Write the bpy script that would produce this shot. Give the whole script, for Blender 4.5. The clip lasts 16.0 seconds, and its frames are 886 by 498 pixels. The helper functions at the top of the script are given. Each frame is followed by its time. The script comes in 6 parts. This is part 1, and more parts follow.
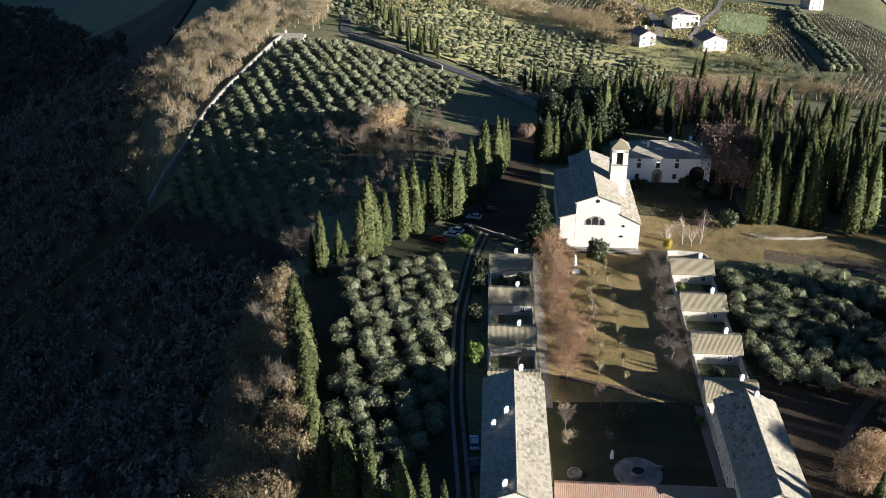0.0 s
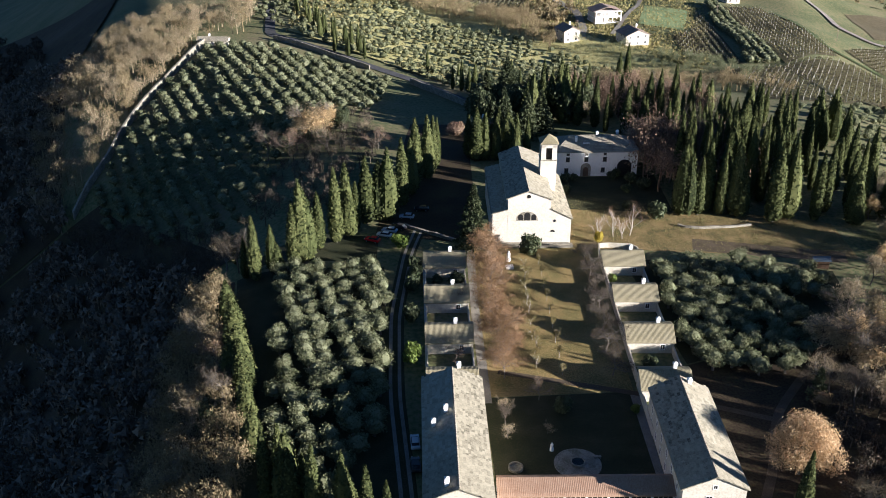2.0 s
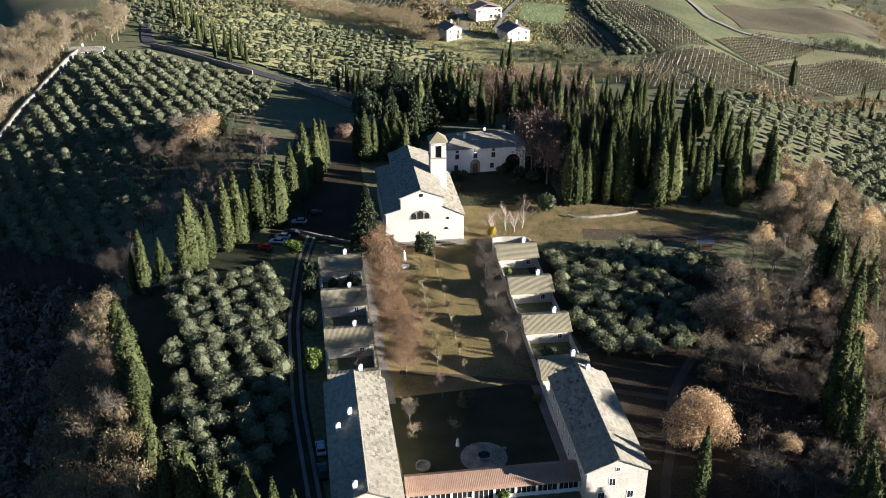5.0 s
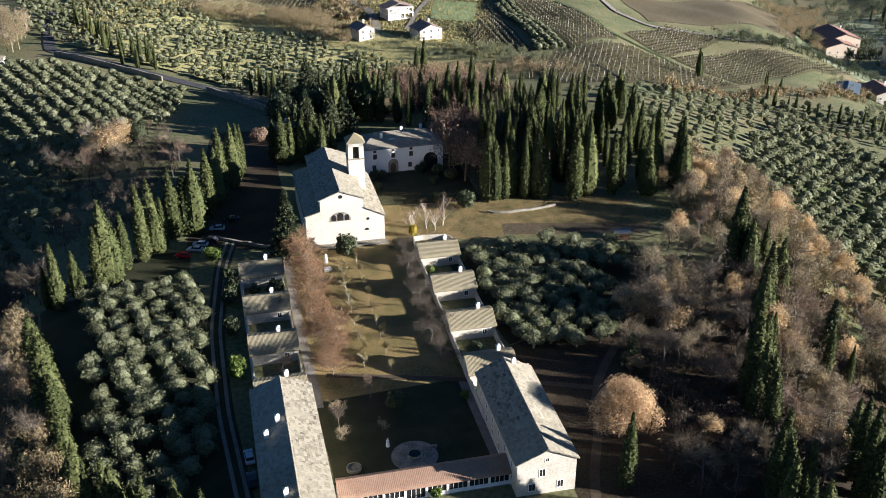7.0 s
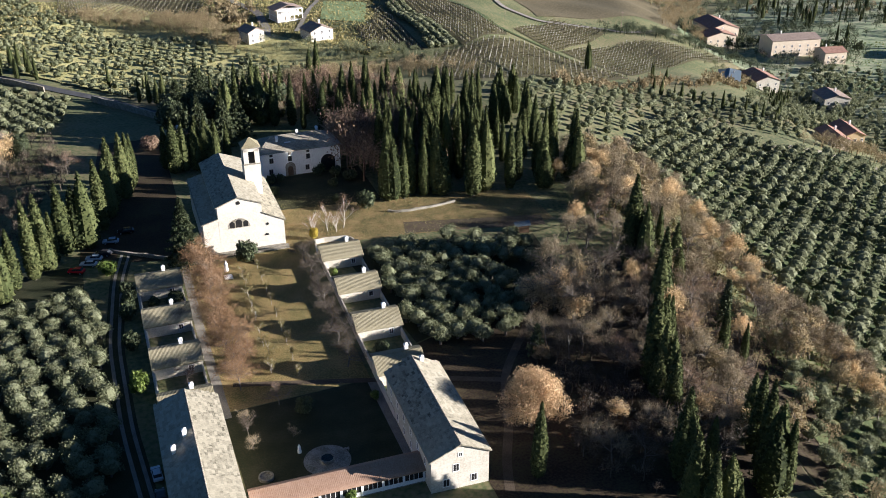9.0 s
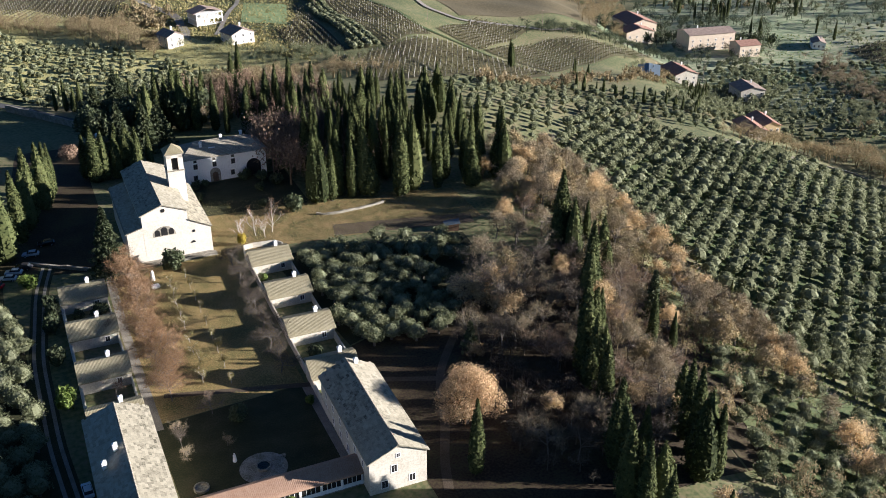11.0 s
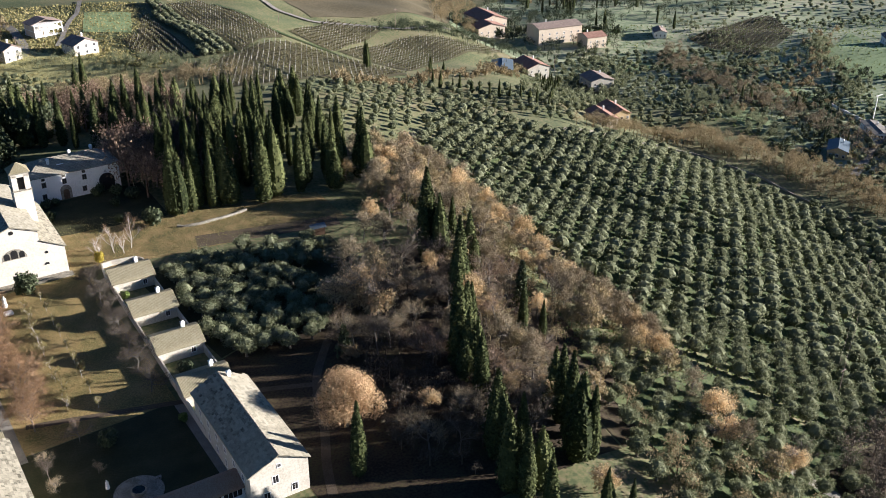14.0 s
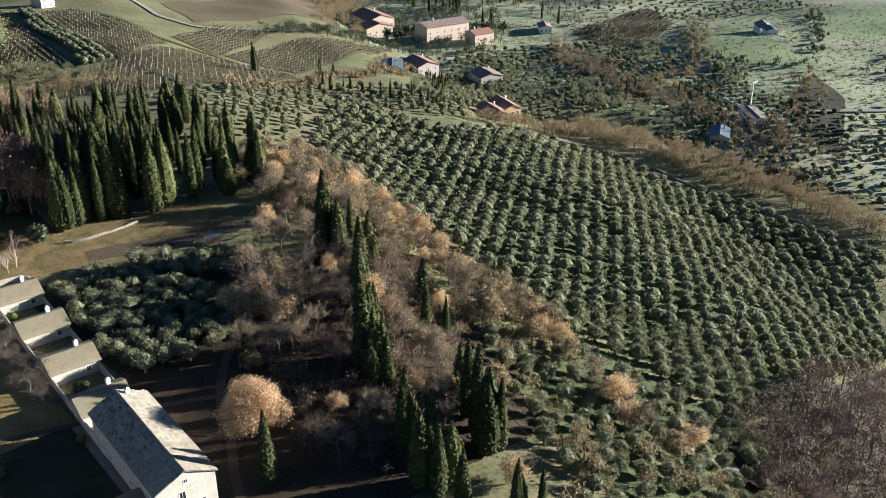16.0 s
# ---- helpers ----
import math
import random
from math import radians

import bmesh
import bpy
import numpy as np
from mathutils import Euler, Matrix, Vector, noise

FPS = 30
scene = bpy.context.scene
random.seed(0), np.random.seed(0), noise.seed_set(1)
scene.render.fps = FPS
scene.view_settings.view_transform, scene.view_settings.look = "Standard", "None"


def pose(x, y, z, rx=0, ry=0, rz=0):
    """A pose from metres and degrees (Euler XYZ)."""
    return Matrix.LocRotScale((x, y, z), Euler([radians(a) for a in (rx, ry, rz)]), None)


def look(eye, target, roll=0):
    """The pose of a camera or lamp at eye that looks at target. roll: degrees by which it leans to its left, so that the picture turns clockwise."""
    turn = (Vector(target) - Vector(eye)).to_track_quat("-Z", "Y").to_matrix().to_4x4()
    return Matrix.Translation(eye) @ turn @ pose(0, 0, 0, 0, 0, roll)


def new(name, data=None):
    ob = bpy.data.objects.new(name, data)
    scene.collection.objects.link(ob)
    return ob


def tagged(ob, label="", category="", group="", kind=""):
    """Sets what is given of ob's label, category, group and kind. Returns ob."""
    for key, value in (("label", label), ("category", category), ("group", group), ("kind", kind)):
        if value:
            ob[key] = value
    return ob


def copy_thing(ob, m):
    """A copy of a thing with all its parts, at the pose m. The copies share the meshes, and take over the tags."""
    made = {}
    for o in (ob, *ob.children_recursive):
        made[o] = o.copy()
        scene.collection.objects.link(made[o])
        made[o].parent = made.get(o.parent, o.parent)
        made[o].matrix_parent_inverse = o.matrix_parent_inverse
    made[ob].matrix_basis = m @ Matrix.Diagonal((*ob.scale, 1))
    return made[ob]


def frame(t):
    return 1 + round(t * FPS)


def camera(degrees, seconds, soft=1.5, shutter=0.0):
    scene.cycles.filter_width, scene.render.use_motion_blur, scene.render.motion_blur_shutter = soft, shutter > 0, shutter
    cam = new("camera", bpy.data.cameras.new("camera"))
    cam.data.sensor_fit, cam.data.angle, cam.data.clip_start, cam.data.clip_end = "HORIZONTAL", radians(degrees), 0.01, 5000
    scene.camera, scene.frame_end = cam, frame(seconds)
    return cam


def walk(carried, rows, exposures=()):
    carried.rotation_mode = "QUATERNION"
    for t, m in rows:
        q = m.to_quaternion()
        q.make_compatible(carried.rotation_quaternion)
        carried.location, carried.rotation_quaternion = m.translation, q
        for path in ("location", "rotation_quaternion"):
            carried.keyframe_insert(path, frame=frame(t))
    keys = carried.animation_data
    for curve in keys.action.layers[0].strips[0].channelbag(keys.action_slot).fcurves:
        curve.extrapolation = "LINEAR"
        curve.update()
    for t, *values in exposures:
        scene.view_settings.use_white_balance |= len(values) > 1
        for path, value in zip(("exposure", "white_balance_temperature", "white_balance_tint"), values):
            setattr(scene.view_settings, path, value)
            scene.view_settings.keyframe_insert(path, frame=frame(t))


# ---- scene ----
cam = camera(49.53, 16.0, soft=0.5)
EYE = (0.0, 0.0, 115.0)
# seconds, yaw, pitch, roll: a hovering camera that pans to its right
ROWS = [
    (0.0, 0.000, -26.675, -0.141),
    (0.5, -1.015, -26.687, -0.109),
    (1.0, -2.194, -26.689, -0.099),
    (1.5, -3.395, -26.696, -0.090),
    (2.0, -4.442, -26.704, -0.080),
    (2.5, -5.538, -26.693, -0.035),
    (3.0, -6.655, -26.694, -0.013),
    (3.5, -7.904, -26.684, -0.005),
    (4.0, -9.055, -26.679, 0.009),
    (6.5, -15.398, -26.717, 0.085),
    (7.0, -16.765, -26.738, 0.129),
    (7.5, -18.461, -26.760, 0.119),
    (8.0, -20.178, -26.781, 0.137),
    (8.5, -21.885, -26.794, 0.134),
    (9.0, -23.279, -26.809, 0.145),
    (11.5, -29.202, -26.817, 0.049),
    (12.0, -30.629, -26.818, 0.037),
    (12.5, -31.945, -26.819, 0.013),
    (13.0, -33.446, -26.816, 0.006),
    (13.5, -35.020, -26.811, -0.030),
    (14.0, -36.629, -26.813, -0.041),
    (14.5, -38.126, -26.813, -0.053),
    (15.0, -39.839, -26.825, -0.073),
    (15.5, -41.622, -26.825, -0.098),
    (16.0, -43.327, -26.826, -0.075),
]
walk(cam, [(t, pose(*EYE, 90 + pitch, roll, yaw)) for t, yaw, pitch, roll in ROWS],
     exposures=[(0.0, 1.68, 5500, 12.5), (16.0, 1.68, 5500, 12.5)])

# ---- light ----
SUN_AZ = math.atan2(0.88, -0.47)          # towards the sun, from +y over +x
SUN_EL = radians(13.0)
world = bpy.data.worlds.new("sky")
scene.world = world
world.use_nodes = True
wn = world.node_tree.nodes
sky = wn.new("ShaderNodeTexSky")
sky.sky_type = "NISHITA"
sky.sun_disc = False
sky.sun_elevation = SUN_EL
sky.sun_rotation = SUN_AZ
sky.altitude = 300
sky.dust_density = 0.3
sky.ozone_density = 5.0
world.node_tree.links.new(sky.outputs[0], wn["Background"].inputs[0])
wn["Background"].inputs[1].default_value = 0.0255
sun = new("sun", bpy.data.lights.new("sun", "SUN"))
sun.data.energy = 5.0
sun.data.angle = radians(0.5)
sun.data.color = (1.0, 0.875, 0.725)
sun.matrix_world = look((0.88 * 100, -0.47 * 100, 100 * math.tan(SUN_EL)), (0, 0, 0))

# ---- materials ----


def mat(name, stops, scale=1.0, rough=0.9, bump=0.3, fine=8.0, island=0.0, per_object=0.0, coords="Object", metal=0.0, through_light=0.0, spec=0.3):
    """A rough natural surface: a broad noise through colour stops, a finer grain on top, bump from the grain."""
    m = bpy.data.materials.new(name)
    m.use_nodes = True
    n, l = m.node_tree.nodes, m.node_tree.links
    b = n["Principled BSDF"]
    b.inputs["Roughness"].default_value = rough
    b.inputs["Metallic"].default_value = metal
    b.inputs["Specular IOR Level"].default_value = spec
    if coords == "World":
        co = n.new("ShaderNodeNewGeometry").outputs["Position"]
    else:
        co = n.new("ShaderNodeTexCoord").outputs["Object"]
    big = n.new("ShaderNodeTexNoise")
    big.inputs["Scale"].default_value = scale
    big.inputs["Detail"].default_value = 4
    big.inputs["Roughness"].default_value = 0.6
    l.new(co, big.inputs["Vector"])
    small = n.new("ShaderNodeTexNoise")
    small.inputs["Scale"].default_value = scale * fine
    small.inputs["Detail"].default_value = 3
    l.new(co, small.inputs["Vector"])
    fac = n.new("ShaderNodeMath")
    fac.operation = "MULTIPLY_ADD"
    fac.inputs[1].default_value = 0.55
    l.new(small.outputs["Fac"], fac.inputs[0])
    half = n.new("ShaderNodeMath")
    half.operation = "MULTIPLY"
    half.inputs[1].default_value = 0.45
    l.new(big.outputs["Fac"], half.inputs[0])
    l.new(half.outputs[0], fac.inputs[2])
    out = fac.outputs[0]
    for amount, node, socket in ((island, "ShaderNodeNewGeometry", "Random Per Island"), (per_object, "ShaderNodeObjectInfo", "Random")):
        if amount:
            r = n.new("ShaderNodeMath")
            r.operation = "MULTIPLY_ADD"
            r.inputs[1].default_value = amount
            l.new(n.new(node).outputs[socket], r.inputs[0])
            sub = n.new("ShaderNodeMath")
            sub.operation = "SUBTRACT"
            sub.inputs[1].default_value = amount / 2
            l.new(out, sub.inputs[0])
            l.new(sub.outputs[0], r.inputs[2])
            out = r.outputs[0]
    ramp = n.new("ShaderNodeValToRGB")
    el = ramp.color_ramp.elements
    while len(el) < len(stops):
        el.new(0.5)
    for e, (p, c) in zip(el, stops):
        e.position, e.color = (p if island else 0.5 + (p - 0.5) * 0.5), (*c, 1)
    l.new(out, ramp.inputs[0])
    l.new(ramp.outputs[0], b.inputs["Base Color"])
    if bump:
        bp = n.new("ShaderNodeBump")
        bp.inputs["Strength"].default_value = bump
        bp.inputs["Distance"].default_value = 0.1
        l.new(small.outputs["Fac"], bp.inputs["Height"])
        l.new(bp.outputs[0], b.inputs["Normal"])
    if through_light:
        t = n.new("ShaderNodeBsdfTranslucent")
        l.new(ramp.outputs[0], t.inputs[0])
        mix = n.new("ShaderNodeMixShader")
        mix.inputs[0].default_value = through_light
        l.new(b.outputs[0], mix.inputs[1])
        l.new(t.outputs[0], mix.inputs[2])
        l.new(mix.outputs[0], n["Material Output"].inputs[0])
    return m


M_GROUND = mat("hill_ground", [(0.3, (0.0792, 0.0968, 0.0396)), (0.48, (0.141, 0.145, 0.0616)), (0.62, (0.185, 0.163, 0.0792)), (0.75, (0.211, 0.172, 0.101))], 0.03, fine=30, coords="World")
M_LAWN = mat("dry_lawn", [(0.3, (0.12, 0.114, 0.0384)), (0.5, (0.258, 0.192, 0.0696)), (0.7, (0.372, 0.258, 0.108))], 0.12, fine=25, coords="World")
M_LAWN2 = mat("patchy_lawn", [(0.3, (0.08, 0.08, 0.028)), (0.5, (0.19, 0.14, 0.055)), (0.7, (0.31, 0.215, 0.095))], 0.22, fine=12, coords="World")
# grass green far below natural grass: shade is put into this colour
M_SHADE_GRASS = mat("shade_dark_grass", [(0.3, (0.0192, 0.025, 0.00864)), (0.55, (0.0384, 0.0408, 0.0154)), (0.75, (0.0672, 0.0552, 0.0288))], 0.15, fine=25, coords="World")
# litter brown with woodland shade mixed into the colour
M_SHADE_LITTER = mat("shade_dark_litter", [(0.3, (0.0252, 0.0176, 0.00924)), (0.5, (0.0504, 0.0336, 0.0176)), (0.7, (0.063, 0.0525, 0.021))], 0.1, fine=20, coords="World")
M_OLIVEGRASS = mat("olive_yard_grass", [(0.3, (0.04, 0.06, 0.02)), (0.5, (0.072, 0.096, 0.032)), (0.7, (0.104, 0.112, 0.044))], 0.08, fine=20, coords="World")
M_LITTER2 = mat("trodden_earth", [(0.3, (0.07, 0.05, 0.032)), (0.7, (0.125, 0.095, 0.062))], 0.3, fine=20, coords="World")
M_GRAVEL = mat("gravel_lane", [(0.3, (0.17, 0.153, 0.128)), (0.7, (0.289, 0.264, 0.221))], 0.3, fine=20, coords="World")
M_SOIL = mat("vineyard_soil", [(0.3, (0.0531, 0.0465, 0.0199)), (0.5, (0.0845, 0.0708, 0.0319)), (0.7, (0.0773, 0.0797, 0.031))], 0.02, fine=30, coords="World")
# plain grass, and in part the meadow, are lightened in place of distance haze
M_PLAIN = mat("haze_pale_plain_grass", [(0.3, (0.169, 0.215, 0.111)), (0.5, (0.273, 0.305, 0.176)), (0.7, (0.377, 0.358, 0.234))], 0.012, fine=25, coords="World")
M_MEADOW = mat("green_meadow", [(0.3, (0.163, 0.219, 0.0938)), (0.6, (0.237, 0.3, 0.138)), (0.8, (0.312, 0.325, 0.175))], 0.03, fine=30, coords="World")
# warmer and paler than the meadow: low sunlight is put into the colour
M_HILLGRASS = mat("sun_toned_hill_grass", [(0.3, (0.26, 0.247, 0.0975)), (0.6, (0.403, 0.37, 0.156)), (0.8, (0.494, 0.429, 0.215))], 0.03, fine=30, coords="World")
M_ROAD = mat("worn_asphalt", [(0.3, (0.045, 0.045, 0.048)), (0.7, (0.085, 0.085, 0.087))], 0.2, fine=30, coords="World")
M_WALL = mat("lime_plaster", [(0.3, (0.45, 0.405, 0.32)), (0.5, (0.54, 0.495, 0.405)), (0.7, (0.60, 0.555, 0.465))], 0.25, fine=12, bump=0.15, coords="World")
M_CHURCH = mat("church_plaster", [(0.28, (0.53, 0.475, 0.385)), (0.45, (0.59, 0.54, 0.45)), (0.7, (0.64, 0.59, 0.50))], 0.22, fine=10, bump=0.15, coords="World")
M_VILLA = mat("white_plaster", [(0.3, (0.756, 0.734, 0.691)), (0.6, (0.886, 0.864, 0.821))], 0.25, fine=12, bump=0.1, coords="World")
M_STONE = mat("wall_stone", [(0.3, (0.15, 0.14, 0.10)), (0.5, (0.25, 0.225, 0.175)), (0.7, (0.36, 0.33, 0.27))], 0.6, fine=8, bump=0.6, coords="World")
M_DARK = mat("dark_opening", [(0.3, (0.012, 0.012, 0.014)), (0.7, (0.03, 0.028, 0.026))], 1.0, rough=0.4, bump=0)
M_WOOD = mat("brown_wood", [(0.3, (0.08, 0.05, 0.03)), (0.7, (0.16, 0.10, 0.06))], 1.0, fine=10)
M_BARK = mat("grey_bark", [(0.3, (0.10, 0.085, 0.07)), (0.7, (0.22, 0.19, 0.16))], 2.0, fine=6)
M_PALEBARK = mat("pale_bark", [(0.3, (0.38, 0.33, 0.28)), (0.7, (0.60, 0.56, 0.50))], 2.0, fine=6)
M_TWIG = mat("bare_twigs", [(0.2, (0.14, 0.11, 0.065)), (0.5, (0.27, 0.215, 0.13)), (0.8, (0.39, 0.32, 0.205))], 0.5, island=0.5, bump=0)
M_TANTWIG = mat("tan_twigs", [(0.2, (0.20, 0.155, 0.075)), (0.5, (0.38, 0.30, 0.155)), (0.8, (0.52, 0.42, 0.24))], 0.5, island=0.5, bump=0)
M_SLOPEWOOD = mat("grey_brown_slope_twigs", [(0.2, (0.10, 0.078, 0.056)), (0.5, (0.185, 0.148, 0.108)), (0.8, (0.28, 0.225, 0.165))], 0.5, island=0.5, bump=0)
M_TWIG_RED = mat("reddish_twigs", [(0.2, (0.14, 0.08, 0.04)), (0.5, (0.25, 0.15, 0.075)), (0.8, (0.34, 0.215, 0.115))], 0.5, island=0.5, bump=0)
# plum-brown trees' twigs; in shaded woods this darker tone carries the shade
M_TWIG_PLUM_SHADE = mat("plum_grey_shade_twigs", [(0.2, (0.0507, 0.0406, 0.0279)), (0.5, (0.0889, 0.0709, 0.0495)), (0.8, (0.133, 0.107, 0.0773))], 0.5, island=0.5, bump=0)
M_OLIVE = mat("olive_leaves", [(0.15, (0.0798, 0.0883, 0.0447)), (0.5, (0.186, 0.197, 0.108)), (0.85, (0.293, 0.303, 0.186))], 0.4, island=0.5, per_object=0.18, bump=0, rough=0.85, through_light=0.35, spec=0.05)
M_CYPRESS = mat("cypress_leaves", [(0.15, (0.0223, 0.0292, 0.0111)), (0.5, (0.0649, 0.077, 0.0273)), (0.85, (0.12, 0.128, 0.047))], 0.4, island=0.55, per_object=0.25, bump=0, rough=0.85, through_light=0.1, spec=0.1)
M_EVERGREEN = mat("evergreen_leaves", [(0.15, (0.0198, 0.0284, 0.0125)), (0.5, (0.0581, 0.0739, 0.033)), (0.85, (0.113, 0.128, 0.0581))], 0.4, island=0.55, per_object=0.2, bump=0, rough=0.7, through_light=0.15)
M_BUSH = mat("bright_bush_leaves", [(0.15, (0.05, 0.08, 0.012)), (0.5, (0.12, 0.17, 0.03)), (0.85, (0.2, 0.24, 0.06))], 0.4, island=0.55, bump=0, rough=0.7, through_light=0.2)
M_OAK = mat("dry_oak_leaves", [(0.15, (0.29, 0.20, 0.10)), (0.5, (0.60, 0.45, 0.24)), (0.85, (0.78, 0.6, 0.36))], 0.4, island=0.55, per_object=0.3, bump=0, rough=0.8, through_light=0.35)
M_BROWNWOOD = mat("winter_oak_scrub", [(0.15, (0.10, 0.077, 0.042)), (0.4, (0.24, 0.19, 0.105)), (0.65, (0.35, 0.28, 0.16)), (0.9, (0.43, 0.34, 0.195))], 0.11, fine=6, island=0.4, bump=0, rough=0.9, through_light=0.25, coords="World", spec=0.1)
M_RUSTLEAF = mat("russet_oak_leaves", [(0.15, (0.26, 0.17, 0.09)), (0.5, (0.58, 0.41, 0.225)), (0.85, (0.76, 0.57, 0.35))], 0.4, island=0.5, bump=0, rough=0.8, through_light=0.35)
M_PALELEAF = mat("pale_young_leaves", [(0.15, (0.14, 0.12, 0.04)), (0.85, (0.32, 0.27, 0.10))], 0.4, island=0.55, bump=0, through_light=0.25)
M_YELLOW = mat("yellow_leaves", [(0.15, (0.30, 0.22, 0.03)), (0.85, (0.6, 0.5, 0.09))], 0.4, island=0.55, bump=0, through_light=0.25)


def tile_mat(name, stops, cw, ch, mortar, rough=0.85):
    """Small slabs or tiles in rows: colour from cell to cell, joints as relief; object coordinates, x across, y along."""
    m = mat(name, stops, 0.35, rough=rough, fine=9, bump=0)
    n, l = m.node_tree.nodes, m.node_tree.links
    b = n["Principled BSDF"]
    co = n.new("ShaderNodeTexCoord").outputs["Object"]
    br = n.new("ShaderNodeTexBrick")
    br.inputs["Scale"].default_value = 1.0
    br.inputs["Brick Width"].default_value = cw
    br.inputs["Row Height"].default_value = ch
    br.inputs["Mortar Size"].default_value = mortar
    br.inputs["Color1"].default_value = (0.78, 0.78, 0.78, 1)
    br.inputs["Color2"].default_value = (1.08, 1.06, 1.03, 1)
    br.inputs["Mortar"].default_value = (0.5, 0.48, 0.45, 1)
    l.new(co, br.inputs["Vector"])
    mul = n.new("ShaderNodeMix")
    mul.data_type, mul.blend_type = "RGBA", "MULTIPLY"
    mul.inputs[0].default_value = 0.85
    src = b.inputs["Base Color"].links[0].from_socket
    l.new(src, mul.inputs[6])
    l.new(br.outputs["Color"], mul.inputs[7])
    l.new(mul.outputs[2], b.inputs["Base Color"])
    bp = n.new("ShaderNodeBump")
    bp.inputs["Strength"].default_value = 0.4
    bp.inputs["Distance"].default_value = 0.06
    l.new(br.outputs["Color"], bp.inputs["Height"])
    l.new(bp.outputs[0], b.inputs["Normal"])
    return m


M_SLATE = tile_mat("weathered_roof_slabs", [(0.28, (0.19, 0.17, 0.125)), (0.42, (0.30, 0.27, 0.205)), (0.7, (0.38, 0.345, 0.27))], 0.9, 0.55, 0.05)
M_SLAB = mat("roof_stone_slabs", [(0.1, (0.09, 0.08, 0.055)), (0.3, (0.24, 0.215, 0.155)), (0.55, (0.345, 0.31, 0.225)), (0.9, (0.43, 0.39, 0.30))], 0.35, fine=9, island=0.42, per_object=0.26, bump=0.2, coords="World")
M_RUST = mat("rusty_brown_twigs", [(0.2, (0.119, 0.0806, 0.054)), (0.5, (0.216, 0.146, 0.0972)), (0.8, (0.324, 0.227, 0.151))], 0.5, island=0.5, bump=0)
M_TANFIELD = mat("dry_field", [(0.3, (0.0778, 0.0648, 0.0321)), (0.55, (0.112, 0.0909, 0.0466)), (0.75, (0.14, 0.113, 0.0648))], 0.02, fine=40, coords="World")
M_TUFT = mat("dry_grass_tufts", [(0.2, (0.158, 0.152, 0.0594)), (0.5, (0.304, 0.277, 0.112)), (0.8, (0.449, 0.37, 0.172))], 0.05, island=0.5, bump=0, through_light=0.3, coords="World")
M_TUFTGREEN = mat("green_grass_tufts", [(0.2, (0.08, 0.11, 0.035)), (0.5, (0.15, 0.19, 0.065)), (0.8, (0.24, 0.25, 0.1))], 0.05, island=0.5, bump=0, through_light=0.3, coords="World")
M_COPPI = mat("lichen_roof_tiles", [(0.25, (0.13, 0.11, 0.06)), (0.5, (0.22, 0.19, 0.11)), (0.75, (0.31, 0.275, 0.18))], 0.5, fine=8, island=0.35, bump=0.3)
M_TERRA = mat("terracotta_tiles", [(0.25, (0.20, 0.115, 0.07)), (0.5, (0.29, 0.175, 0.11)), (0.75, (0.37, 0.245, 0.165))], 0.5, fine=8, island=0.4, bump=0.3)
M_REDROOF = mat("red_clay_roof", [(0.25, (0.24, 0.13, 0.09)), (0.75, (0.38, 0.22, 0.16))], 0.5, fine=8, bump=0.3)

# ---- terrain ----


def sp(v, w):
    """Zero to the left of 0, rising to v, rounded over w."""
    return w * np.logaddexp(0, np.asarray(v, float) / w)


def smooth(a, b, v):
    k = np.clip((np.asarray(v, float) - a) / (b - a), 0, 1)
    return k * k * (3 - 2 * k)


def edge_left(y):
    return np.interp(y, [0, 120, 210, 255, 310, 430, 600, 900], [-30, -24, -30, -14, -4, -64, -110, -160])


def edge_right(y):
    return np.interp(y, [0, 60, 110, 150, 200, 240, 330, 450, 700], [84, 92, 108, 120, 143, 150, 175, 215, 300])


def ground(x, y):
    """The height of the ground: a level spur, a steep shaded wood on one side, olive slopes and a plain on the other."""
    x, y = np.asarray(x, float), np.asarray(y, float)
    dl = edge_left(y) - x
    brink = np.interp(y, [0, 215, 250, 300, 340, 420, 480, 520, 700], [5, 6, 30, 78, 84, 58, 46, 36, 25])
    gentle = np.interp(y, [0, 215, 250, 320, 390, 450], [0.14, 0.16, 0.34, 0.30, 0.16, 0.10])
    fall = gentle * sp(dl - 4, 5) + 0.62 * sp(dl - brink, 6)
    left = 230 * np.tanh(fall / 230)
    dr = x - edge_right(y)
    right = 30 * np.tanh(0.30 * sp(dr - 4, 5) / 30) + 24 * smooth(95, 190, dr - 0.05 * y)
    back = 14 * smooth(300, 460, y) * smooth(-60, 60, x) + 22 * smooth(480, 1100, y) * smooth(-100, 100, x)
    near = 0.5 * sp(70 - y, 10)
    off = smooth(6, 40, dl) + smooth(6, 40, dr) + smooth(300, 400, y)
    lumps = 1.6 * np.sin(x * 0.031 + 1.3 * np.sin(y * 0.017)) * np.cos(y * 0.027 + 0.6) + 0.7 * np.sin(x * 0.083 + y * 0.061)
    return -left - right - back - near + lumps * np.clip(off, 0, 1)


def axis(lo, a, b, hi, step):
    mid = np.arange(a, b + 0.1, step)
    out = np.geomspace(step, hi - b, 46)
    back = np.geomspace(step, a - lo, 46)
    return np.concatenate([(a - back)[::-1], mid, b + out])


def part(name, bm, material, parent=None, label=""):
    """One mesh object from a bmesh, under a thing or a part."""
    me = bpy.data.meshes.new(name)
    bm.to_mesh(me)
    bm.free()
    me.materials.append(material)
    ob = new(name, me)
    if parent:
        ob.parent = parent
    if label:
        tagged(ob, label)
    return ob


